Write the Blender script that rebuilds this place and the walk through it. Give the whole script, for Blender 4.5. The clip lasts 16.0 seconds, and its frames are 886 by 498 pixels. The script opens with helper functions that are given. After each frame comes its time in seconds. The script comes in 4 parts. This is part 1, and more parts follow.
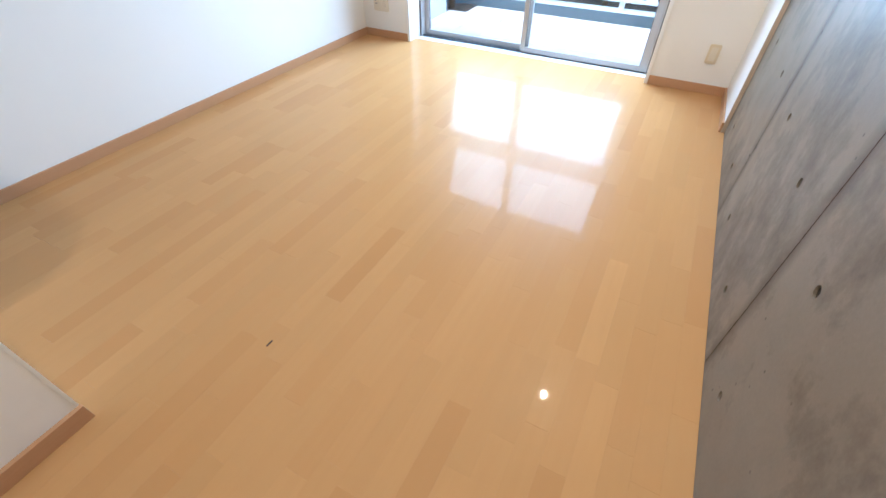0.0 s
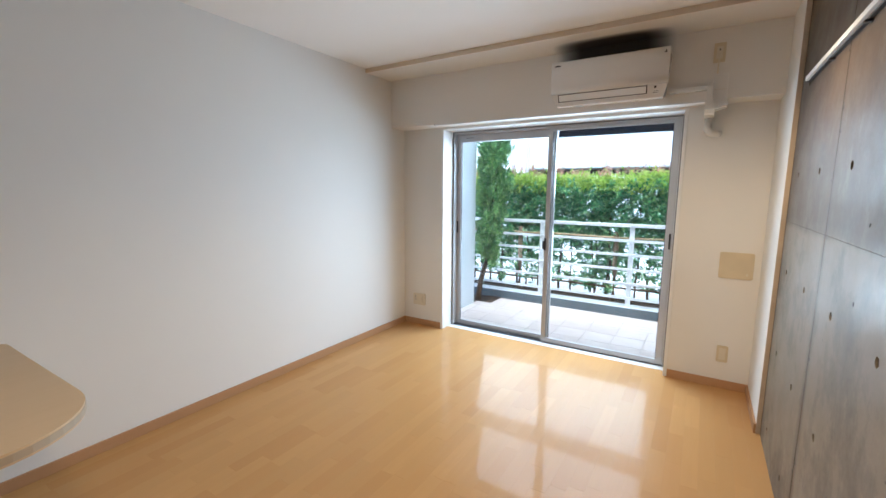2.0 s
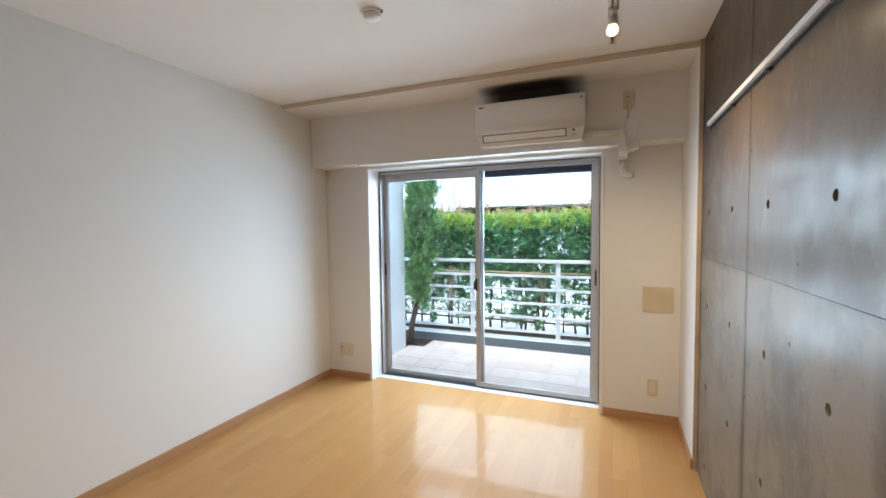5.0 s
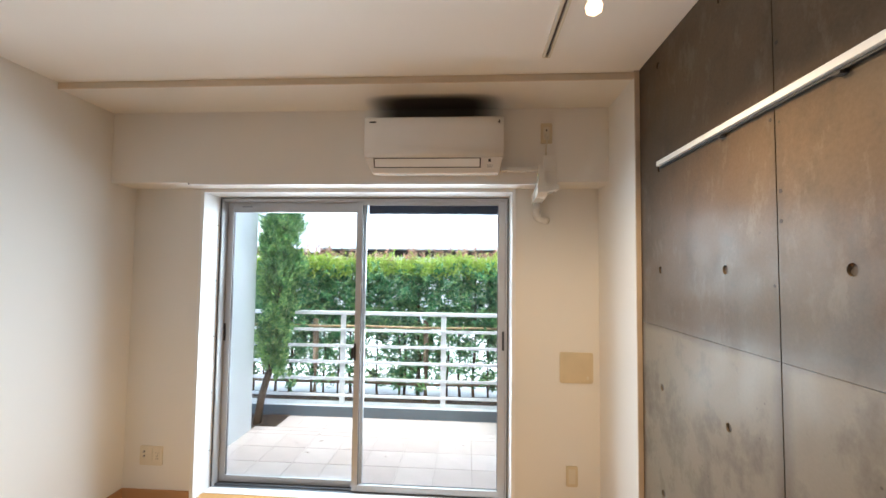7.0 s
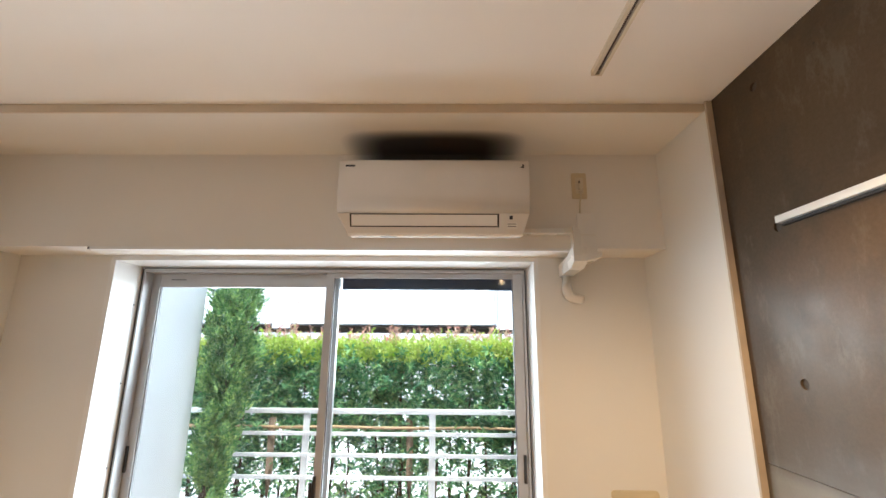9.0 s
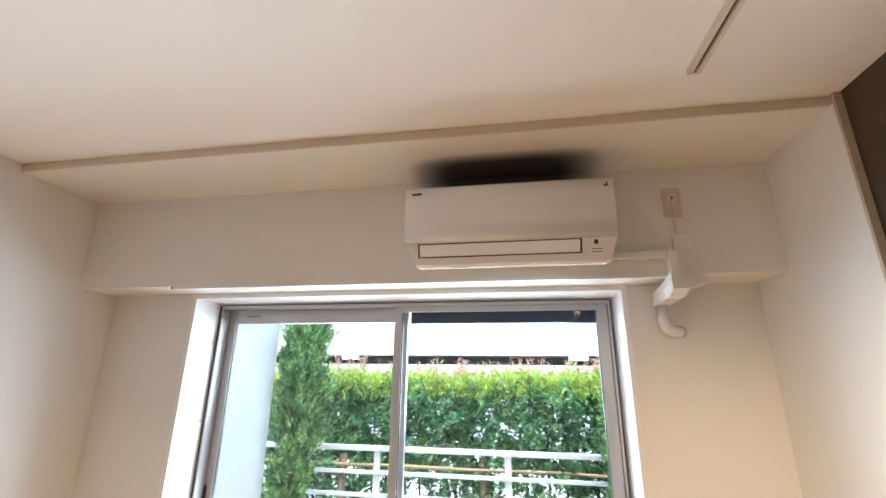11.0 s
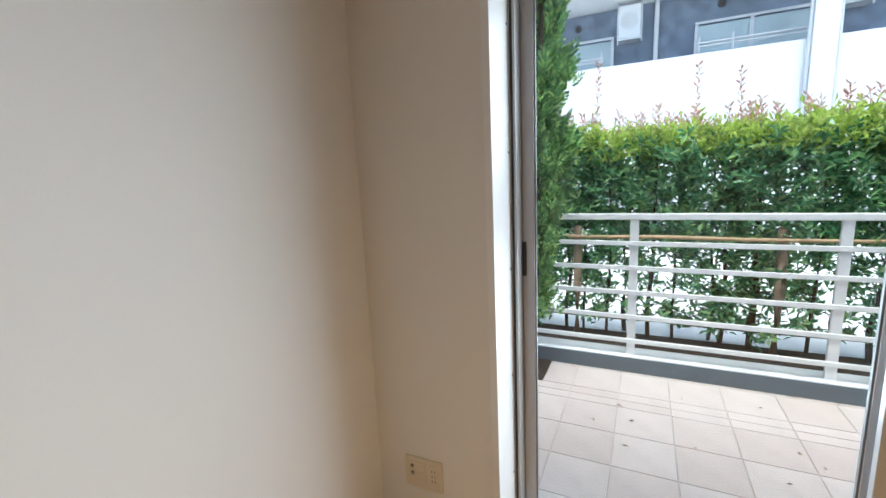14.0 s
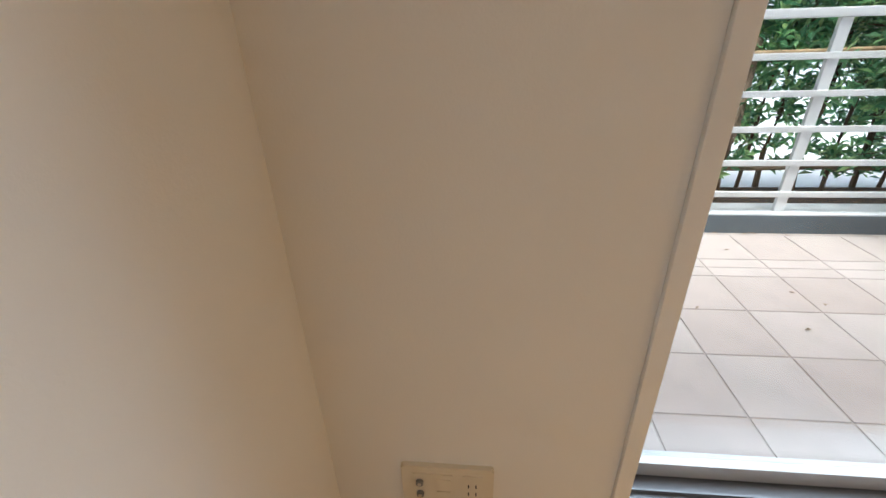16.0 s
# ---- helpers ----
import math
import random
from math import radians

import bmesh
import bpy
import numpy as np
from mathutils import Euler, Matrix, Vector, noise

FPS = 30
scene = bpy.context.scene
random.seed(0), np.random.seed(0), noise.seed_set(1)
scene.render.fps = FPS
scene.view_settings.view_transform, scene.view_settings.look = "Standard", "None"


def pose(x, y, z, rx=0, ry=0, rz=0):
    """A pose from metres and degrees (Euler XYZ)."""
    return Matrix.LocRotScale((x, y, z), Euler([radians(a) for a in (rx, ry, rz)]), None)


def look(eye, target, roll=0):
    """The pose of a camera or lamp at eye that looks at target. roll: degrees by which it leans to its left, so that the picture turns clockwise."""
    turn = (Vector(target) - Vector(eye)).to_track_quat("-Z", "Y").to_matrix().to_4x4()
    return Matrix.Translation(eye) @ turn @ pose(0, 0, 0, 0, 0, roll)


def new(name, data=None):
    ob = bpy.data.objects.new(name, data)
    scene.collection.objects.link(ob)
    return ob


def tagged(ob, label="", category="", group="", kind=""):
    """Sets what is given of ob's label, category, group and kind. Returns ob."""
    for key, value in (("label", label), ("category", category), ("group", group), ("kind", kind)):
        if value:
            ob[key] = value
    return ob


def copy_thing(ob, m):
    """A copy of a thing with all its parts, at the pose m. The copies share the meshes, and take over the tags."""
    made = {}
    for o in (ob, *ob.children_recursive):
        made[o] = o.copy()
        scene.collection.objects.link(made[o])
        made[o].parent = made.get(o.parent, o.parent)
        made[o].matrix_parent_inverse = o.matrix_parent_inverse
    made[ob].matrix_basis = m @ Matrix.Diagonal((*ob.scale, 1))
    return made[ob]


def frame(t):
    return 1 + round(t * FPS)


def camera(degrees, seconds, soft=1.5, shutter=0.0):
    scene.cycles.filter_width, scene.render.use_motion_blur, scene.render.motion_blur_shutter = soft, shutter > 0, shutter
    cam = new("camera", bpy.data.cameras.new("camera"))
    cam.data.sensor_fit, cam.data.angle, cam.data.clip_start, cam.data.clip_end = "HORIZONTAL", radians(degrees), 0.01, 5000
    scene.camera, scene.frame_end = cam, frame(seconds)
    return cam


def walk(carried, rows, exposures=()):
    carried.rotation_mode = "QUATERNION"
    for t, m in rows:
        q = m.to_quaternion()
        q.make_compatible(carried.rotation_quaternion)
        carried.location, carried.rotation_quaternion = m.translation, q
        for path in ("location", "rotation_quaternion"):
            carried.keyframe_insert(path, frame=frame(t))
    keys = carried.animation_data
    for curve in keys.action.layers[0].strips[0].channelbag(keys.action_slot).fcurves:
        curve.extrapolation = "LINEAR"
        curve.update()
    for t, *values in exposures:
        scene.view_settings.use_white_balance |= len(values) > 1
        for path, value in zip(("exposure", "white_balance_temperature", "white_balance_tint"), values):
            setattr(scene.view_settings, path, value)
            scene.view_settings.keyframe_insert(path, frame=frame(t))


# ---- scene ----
cam = camera(93.4, 16.0)
PATH = [
    (0, (0.114, 0.495, 1.209), (-0.571, 1.782, -0.16), 0.0),
    (0.5, (0.104, 0.48, 1.244), (-0.717, 1.876, 0.07), 0.2),
    (1, (0.117, 0.466, 1.322), (-0.815, 1.999, 0.438), 0.3),
    (1.5, (0.12, 0.424, 1.364), (-0.884, 2.063, 0.809), 0.6),
    (2, (0.135, 0.411, 1.408), (-0.909, 2.094, 1.126), 0.4),
    (2.5, (0.149, 0.405, 1.434), (-0.911, 2.098, 1.329), 0.3),
    (3, (0.144, 0.415, 1.442), (-0.921, 2.107, 1.397), 0.2),
    (5.5, (-0.02, 0.697, 1.426), (-0.617, 2.604, 1.323), -0.4),
    (6, (-0.123, 0.872, 1.424), (-0.536, 2.828, 1.364), 0.1),
    (6.5, (-0.203, 1.089, 1.463), (-0.446, 3.074, 1.481), 0.4),
    (7, (-0.29, 1.287, 1.482), (-0.419, 3.28, 1.582), 0.7),
    (7.5, (-0.364, 1.491, 1.503), (-0.432, 3.482, 1.68), 0.6),
    (8, (-0.376, 1.703, 1.526), (-0.42, 3.686, 1.788), 0.5),
    (8.5, (-0.403, 1.854, 1.564), (-0.428, 3.821, 1.921), 0.4),
    (11, (-0.48, 2.064, 1.634), (-0.801, 3.955, 2.199), 0.6),
    (11.5, (-0.508, 2.105, 1.594), (-1.099, 3.963, 2.039), 0.4),
    (12, (-0.637, 2.18, 1.506), (-1.476, 3.973, 1.792), -0.6),
    (12.5, (-0.815, 2.335, 1.463), (-1.891, 4.051, 1.547), -1.1),
    (13, (-1.093, 2.444, 1.4), (-2.172, 4.126, 1.318), -1.9),
    (13.5, (-1.359, 2.611, 1.363), (-2.368, 4.323, 1.138), -2.3),
    (14, (-1.635, 2.737, 1.326), (-2.495, 4.509, 0.981), -2.6),
    (14.5, (-1.865, 2.917, 1.271), (-2.557, 4.729, 0.782), -2.7),
    (15, (-2.023, 3.113, 1.228), (-2.528, 4.929, 0.56), -2.3),
    (15.5, (-2.156, 3.304, 1.106), (-2.482, 5.096, 0.28), -1.8),
    (16, (-2.265, 3.469, 0.94), (-2.453, 5.242, 0.033), -1.8),
]
EXPOSURES = [
    (0.0, 2.98, 4550, 2), (1.0, 2.78, 4950, 3), (2.0, 2.35, 5300, 4), (3.0, 2.26, 5500, 4), (5.5, 2.23, 5450, 4), (7.0, 2.40, 5900, 6),
    (8.5, 2.47, 6250, 8), (11.0, 2.70, 5800, 7), (12.0, 2.32, 5850, 7), (13.0, 1.98, 5850, 6), (13.5, 1.90, 5900, 6), (15.0, 1.88, 6000, 7), (16.0, 1.98, 6150, 8),
]
walk(cam, [(t, look(eye, target, roll)) for t, eye, target, roll in PATH], EXPOSURES)

SKY, SUN, WINDOW, LAMP = 0.108, 0.90, 11.5, 9.5

# ---- world, sun, large lights ----
world = bpy.data.worlds.new("overcast_sky")
scene.world = world
world.use_nodes = True
wn = world.node_tree.nodes
sky = wn.new("ShaderNodeTexSky")
sky.sky_type, sky.sun_disc = "NISHITA", False
sky.sun_elevation, sky.sun_rotation = radians(76), radians(144)
sky.dust_density, sky.air_density = 4.0, 1.0
wn["Background"].inputs[1].default_value = SKY
world.node_tree.links.new(sky.outputs[0], wn["Background"].inputs[0])

sun = new("sun", bpy.data.lights.new("sun", "SUN"))
sun.data.energy, sun.data.angle, sun.data.color = SUN, radians(25), (1.0, 0.97, 0.92)
sun.matrix_world = look((0, 0, 0), (-0.14, 0.19, -0.97))

# the bright facade and sky seen over the hedge, as two bands in the window's opening
for z, h in ((0.74, 0.60), (1.62, 0.58)):
    sky_light = new("window_sky_light", bpy.data.lights.new("window_sky_light", "AREA"))
    sky_light.data.shape, sky_light.data.size, sky_light.data.size_y = "RECTANGLE", 1.68, h
    sky_light.data.spread = radians(152)
    sky_light.data.energy, sky_light.data.color = WINDOW / 2, (0.86, 0.94, 1.0)
    sky_light.matrix_world = look((-1.02, 4.46, z), (-1.02, 2.46, z - 0.60))


def spot_lamp(x, y, z, energy):
    lamp = new("spot_lamp", bpy.data.lights.new("spot_lamp", "SPOT"))
    lamp.data.energy, lamp.data.color, lamp.data.shadow_soft_size = energy, (1.0, 0.68, 0.38), 0.03
    lamp.data.spot_size, lamp.data.spot_blend = radians(160), 0.6
    lamp.matrix_world = look((x, y, z), (x - 0.05, y + 0.12, 0))


spot_lamp(0.053, 2.44, 2.13, LAMP)
spot_lamp(0.053, 0.46, 2.13, LAMP)


# ---- materials ----
def nodes_of(name):
    m = bpy.data.materials.new(name)
    m.use_nodes = True
    t = m.node_tree
    return m, t, t.nodes["Principled BSDF"]


def noise_node(t, coord, scale, detail=4.0, stretch=None, rough=0.55):
    n = t.nodes.new("ShaderNodeTexNoise")
    n.inputs["Scale"].default_value, n.inputs["Detail"].default_value = scale, detail
    n.inputs["Roughness"].default_value = rough
    if stretch:
        mp = t.nodes.new("ShaderNodeMapping")
        mp.inputs["Scale"].default_value = stretch
        t.links.new(coord, mp.inputs[0])
        coord = mp.outputs[0]
    t.links.new(coord, n.inputs[0])
    return n.outputs["Fac"]


def ramp(t, fac, stops):
    r = t.nodes.new("ShaderNodeValToRGB")
    while len(r.color_ramp.elements) < len(stops):
        r.color_ramp.elements.new(0.5)
    for e, (p, c) in zip(r.color_ramp.elements, stops):
        e.position, e.color = p, (*c, 1) if len(c) == 3 else c
    t.links.new(fac, r.inputs[0])
    return r.outputs[0]


def mixed(t, fac, a, b, mode="MIX"):
    m = t.nodes.new("ShaderNodeMix")
    m.data_type, m.blend_type = "RGBA", mode
    for socket, v in ((m.inputs[0], fac), (m.inputs[6], a), (m.inputs[7], b)):
        if hasattr(v, "is_linked"):
            t.links.new(v, socket)
        elif isinstance(v, (int, float)):
            socket.default_value = v
        else:
            socket.default_value = (*v, 1)
    return m.outputs[2]


def bumped(t, bsdf, height, strength, distance=0.002):
    b = t.nodes.new("ShaderNodeBump")
    b.inputs["Strength"].default_value, b.inputs["Distance"].default_value = strength, distance
    t.links.new(height, b.inputs["Height"])
    t.links.new(b.outputs[0], bsdf.inputs["Normal"])


def coords(t, kind="Object"):
    return t.nodes.new("ShaderNodeTexCoord").outputs[kind]


def plain(name, colour, rough=0.5, metal=0.0, vary=0.06, scale=6.0, fine=180.0, bump=0.1, coat=0.0):
    """Paint, plastic, metal: a base colour with soft blotches, fine relief and uneven gloss."""
    m, t, b = nodes_of(name)
    c = coords(t)
    big = noise_node(t, c, scale)
    lo = tuple(v * (1 - vary) for v in colour)
    hi = tuple(min(1, v * (1 + vary)) for v in colour)
    t.links.new(ramp(t, big, ((0.3, lo), (0.7, hi))), b.inputs["Base Color"])
    b.inputs["Metallic"].default_value = metal
    b.inputs["Coat Weight"].default_value = coat
    small = noise_node(t, c, fine, 2)
    r = t.nodes.new("ShaderNodeMapRange")
    r.inputs[3].default_value, r.inputs[4].default_value = max(0.02, rough - 0.06), min(1, rough + 0.06)
    t.links.new(big, r.inputs[0])
    t.links.new(r.outputs[0], b.inputs["Roughness"])
    if bump:
        bumped(t, b, small, bump, 0.001)
    return m


def make_wallpaper(name, colour):
    m, t, b = nodes_of(name)
    c = coords(t)
    big, small = noise_node(t, c, 0.9, 3), noise_node(t, c, 260, 3, rough=0.7)
    t.links.new(ramp(t, big, ((0.25, tuple(v * 0.965 for v in colour)), (0.75, colour))), b.inputs["Base Color"])
    b.inputs["Roughness"].default_value = 0.62
    b.inputs["Specular IOR Level"].default_value = 0.3
    bumped(t, b, small, 0.25, 0.0012)
    return m


def make_soffit():
    """The same wallpaper with a black blurred patch above the air conditioner."""
    m, t, b = nodes_of("dark_patch_wallpaper")
    c = coords(t)
    big, small = noise_node(t, c, 0.9, 3), noise_node(t, c, 260, 3, rough=0.7)
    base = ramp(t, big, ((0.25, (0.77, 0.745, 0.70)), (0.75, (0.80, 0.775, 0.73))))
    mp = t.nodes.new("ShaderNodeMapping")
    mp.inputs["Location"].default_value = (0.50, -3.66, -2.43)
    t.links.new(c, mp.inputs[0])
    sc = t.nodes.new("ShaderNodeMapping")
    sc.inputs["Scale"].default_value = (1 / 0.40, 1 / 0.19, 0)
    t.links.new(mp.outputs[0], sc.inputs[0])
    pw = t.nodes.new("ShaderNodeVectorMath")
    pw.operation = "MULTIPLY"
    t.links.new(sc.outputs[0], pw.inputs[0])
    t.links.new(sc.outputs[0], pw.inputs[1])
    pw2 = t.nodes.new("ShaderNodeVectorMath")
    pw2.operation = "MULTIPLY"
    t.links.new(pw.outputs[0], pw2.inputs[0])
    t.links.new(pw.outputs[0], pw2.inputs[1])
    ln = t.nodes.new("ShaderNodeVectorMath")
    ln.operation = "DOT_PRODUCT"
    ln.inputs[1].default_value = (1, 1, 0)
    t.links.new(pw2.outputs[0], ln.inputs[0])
    dark_patch = ramp(t, ln.outputs["Value"], ((0.10, (0.95, 0.95, 0.95)), (0.40, (0.6, 0.6, 0.6)), (0.75, (0.18, 0.18, 0.18)), (1.0, (0, 0, 0))))
    # only what lies over the unit's top is darkened
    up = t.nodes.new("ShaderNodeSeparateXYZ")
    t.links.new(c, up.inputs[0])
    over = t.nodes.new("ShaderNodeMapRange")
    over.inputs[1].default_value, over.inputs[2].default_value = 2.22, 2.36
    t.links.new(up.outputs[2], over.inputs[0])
    dark_patch = mixed(t, over.outputs[0], (0, 0, 0), dark_patch)
    t.links.new(mixed(t, dark_patch, base, (0.020, 0.012, 0.008)), b.inputs["Base Color"])
    b.inputs["Roughness"].default_value = 0.7
    bumped(t, b, small, 0.25, 0.0012)
    return m


def make_concrete():
    m, t, b = nodes_of("sealed_concrete")
    c = coords(t)
    big, mid, fine = noise_node(t, c, 1.1, 5), noise_node(t, c, 5, 6, rough=0.65), noise_node(t, c, 90, 4, rough=0.7)
    streak = noise_node(t, c, 2.2, 4, (1, 1.6, 0.35))
    col = ramp(t, big, ((0.32, (0.048, 0.041, 0.030)), (0.46, (0.090, 0.079, 0.061)), (0.54, (0.117, 0.110, 0.090)), (0.68, (0.156, 0.149, 0.128))))
    col = mixed(t, 0.35, col, ramp(t, mid, ((0.35, (0.051, 0.045, 0.035)), (0.65, (0.144, 0.137, 0.119)))))
    col = mixed(t, 0.35, col, ramp(t, streak, ((0.38, (0.035, 0.029, 0.021)), (0.58, (0.148, 0.140, 0.121)))))
    brownish = noise_node(t, c, 0.9, 4, (1, 1.2, 0.7))
    col = mixed(t, ramp(t, brownish, ((0.45, (0, 0, 0)), (0.49, (0.45,) * 3), (0.62, (0.75,) * 3))), col, (0.101, 0.065, 0.037))
    # pale tide marks where the mix set unevenly
    tide = noise_node(t, c, 1.7, 5, (1, 0.9, 1.3), 0.6)
    col = mixed(t, ramp(t, tide, ((0.50, (0, 0, 0)), (0.58, (0.16,) * 3), (0.75, (0.1,) * 3))), col, (0.187, 0.174, 0.146))
    # brown seepage along the upright joints, ragged by the noise
    axes = t.nodes.new("ShaderNodeSeparateXYZ")
    t.links.new(c, axes.inputs[0])
    # lamp warmth above and window light paling the lower half, put into the colour
    lit_height = t.nodes.new("ShaderNodeMath")
    lit_height.operation, lit_height.inputs[1].default_value = "MULTIPLY_ADD", 0.10
    t.links.new(tide, lit_height.inputs[0])
    t.links.new(axes.outputs[2], lit_height.inputs[2])
    height = t.nodes.new("ShaderNodeMath")
    height.operation, height.inputs[1].default_value = "DIVIDE", 2.6
    t.links.new(lit_height.outputs[0], height.inputs[0])
    col = mixed(t, ramp(t, height.outputs[0], ((0.50, (0, 0, 0)), (0.515, (0.30,) * 3), (0.72, (0.78,) * 3))), col, (0.098, 0.064, 0.037))
    col = mixed(t, ramp(t, height.outputs[0], ((0.495, (0.55,) * 3), (0.51, (0, 0, 0)))), col, (0.33, 0.305, 0.265))
    col = mixed(t, ramp(t, height.outputs[0], ((0.490, (0, 0, 0)), (0.4985, (0.55,) * 3), (0.503, (0.55,) * 3), (0.511, (0, 0, 0)))), col, (0.085, 0.066, 0.048))
    # damp-looking blotches and scuffs of two sizes
    blot = noise_node(t, c, 2.9, 6, (1, 1, 0.8), 0.7)
    col = mixed(t, ramp(t, blot, ((0.36, (0.62,) * 3), (0.47, (0.25,) * 3), (0.52, (0, 0, 0)))), col, (0.052, 0.041, 0.030))
    scuff = noise_node(t, c, 9.0, 5, (1, 1.3, 0.6), 0.7)
    col = mixed(t, ramp(t, scuff, ((0.56, (0, 0, 0)), (0.66, (0.32,) * 3))), col, (0.20, 0.188, 0.162))
    shift = t.nodes.new("ShaderNodeMath")
    shift.operation, shift.inputs[1].default_value = "ADD", 0.8895 * 8 - 2.442
    t.links.new(axes.outputs[1], shift.inputs[0])
    gap = t.nodes.new("ShaderNodeMath")
    gap.operation, gap.inputs[1].default_value = "PINGPONG", 0.8895 / 2
    t.links.new(shift.outputs[0], gap.inputs[0])
    rag = t.nodes.new("ShaderNodeMath")
    rag.operation, rag.inputs[1].default_value = "MULTIPLY_ADD", 0.09
    t.links.new(streak, rag.inputs[0])
    t.links.new(gap.outputs[0], rag.inputs[2])
    seep = ramp(t, rag.outputs[0], ((0.045, (0.9,) * 3), (0.062, (0.6,) * 3), (0.10, (0, 0, 0))))
    col = mixed(t, seep, col, (0.066, 0.047, 0.032))
    col = mixed(t, 0.09, col, ramp(t, fine, ((0.3, (0.070, 0.068, 0.060)), (0.7, (0.281, 0.272, 0.248)))))
    spots = t.nodes.new("ShaderNodeTexVoronoi")
    spots.inputs["Scale"].default_value = 17.0
    t.links.new(c, spots.inputs[0])
    pick = noise_node(t, c, 3.0, 2)
    pits = mixed(t, ramp(t, pick, ((0.52, (0, 0, 0)), (0.62, (0.8,) * 3))), (0, 0, 0), ramp(t, spots.outputs["Distance"], ((0.05, (1, 1, 1)), (0.09, (0, 0, 0)))))
    col = mixed(t, pits, col, (0.047, 0.042, 0.035))
    # a darker, yellower tint over the whole wall
    col = mixed(t, 1.0, col, (0.88, 0.79, 0.66), "MULTIPLY")
    t.links.new(col, b.inputs["Base Color"])
    t.links.new(ramp(t, mid, ((0.3, (0.45,) * 3), (0.7, (0.62,) * 3))), b.inputs["Roughness"])
    t.links.new(ramp(t, noise_node(t, c, 7.5, 6, (1, 1, 1), 0.7), ((0.40, (0.14,) * 3), (0.50, (0.22,) * 3), (0.62, (0.32,) * 3))), b.inputs["Coat Weight"])
    b.inputs["Coat Roughness"].default_value, b.inputs["Specular IOR Level"].default_value = 0.24, 0.2
    bumped(t, b, mixed(t, 0.6, mid, fine), 0.12, 0.003)
    return m


def make_floor_wood(name, light, dark, rough=0.32, coat=0.15, stretch=(14, 0.9, 14), per_island=False):
    m, t, b = nodes_of(name)
    c = coords(t)
    if per_island:
        rnd = t.nodes.new("ShaderNodeNewGeometry").outputs["Random Per Island"]
    else:
        rnd = t.nodes.new("ShaderNodeObjectInfo").outputs["Random"]
    off = t.nodes.new("ShaderNodeVectorMath")
    off.operation = "MULTIPLY_ADD"
    off.inputs[1].default_value = (17, 23, 11)
    t.links.new(rnd, off.inputs[0])
    t.links.new(c, off.inputs[2])
    grain = noise_node(t, off.outputs[0], 3.5, 6, stretch, 0.6)
    cloud = noise_node(t, off.outputs[0], 2.6, 3, (3, 0.8, 3))
    mean = tuple((x + y) / 2 for x, y in zip(light, dark))
    tone = ramp(t, rnd, ((0.0, dark), (0.16, mean), (0.45, light), (0.8, tuple(v * 0.93 for v in light)), (1.0, tuple(v * 1.05 for v in light))))
    col = mixed(t, ramp(t, grain, ((0.4, (0, 0, 0)), (0.75, (0.28,) * 3))), tone, dark)
    col = mixed(t, ramp(t, cloud, ((0.4, (0, 0, 0)), (0.75, (0.22,) * 3))), col, mean)
    t.links.new(col, b.inputs["Base Color"])
    t.links.new(ramp(t, cloud, ((0.3, (rough - 0.03,) * 3), (0.7, (rough + 0.05,) * 3))), b.inputs["Roughness"])
    b.inputs["Coat Weight"].default_value, b.inputs["Coat Roughness"].default_value = coat, 0.03
    b.inputs["Specular IOR Level"].default_value = 0.06
    bumped(t, b, grain, 0.03, 0.001)
    return m


def make_leaf(name, stops, rough=0.42, through_light=0.45):
    m, t, b = nodes_of(name)
    rnd = t.nodes.new("ShaderNodeNewGeometry").outputs["Random Per Island"]
    col = ramp(t, rnd, stops)
    # young and old twigs: the tone drifts from clump to clump
    drift = noise_node(t, coords(t), 7.0, 3, rough=0.6)
    col = mixed(t, ramp(t, drift, ((0.38, (0.6,) * 3), (0.50, (0, 0, 0)))), col, tuple(v * 0.5 for v in stops[0][1]))
    t.links.new(col, b.inputs["Base Color"])
    b.inputs["Roughness"].default_value = rough
    tr = t.nodes.new("ShaderNodeBsdfTranslucent")
    t.links.new(col, tr.inputs[0])
    mx = t.nodes.new("ShaderNodeMixShader")
    mx.inputs[0].default_value = through_light
    t.links.new(b.outputs[0], mx.inputs[1])
    t.links.new(tr.outputs[0], mx.inputs[2])
    t.links.new(mx.outputs[0], t.nodes["Material Output"].inputs[0])
    return m


def make_glass():
    m, t, b = nodes_of("window_glass")
    t.nodes.remove(b)
    clear = t.nodes.new("ShaderNodeBsdfTransparent")
    clear.inputs[0].default_value = (0.93, 0.955, 0.95, 1)
    gloss = t.nodes.new("ShaderNodeBsdfGlossy")
    gloss.inputs["Roughness"].default_value = 0.01
    lw = t.nodes.new("ShaderNodeLayerWeight")
    lw.inputs[0].default_value = 0.5
    pw = t.nodes.new("ShaderNodeMath")
    pw.operation = "POWER"
    pw.inputs[1].default_value = 5.0
    t.links.new(lw.outputs["Facing"], pw.inputs[0])
    fr = t.nodes.new("ShaderNodeMath")
    fr.operation = "MULTIPLY_ADD"
    fr.inputs[1].default_value, fr.inputs[2].default_value = 0.9, 0.035
    t.links.new(pw.outputs[0], fr.inputs[0])
    mx = t.nodes.new("ShaderNodeMixShader")
    t.links.new(fr.outputs[0], mx.inputs[0])
    t.links.new(clear.outputs[0], mx.inputs[1])
    t.links.new(gloss.outputs[0], mx.inputs[2])
    t.links.new(mx.outputs[0], t.nodes["Material Output"].inputs[0])
    return m


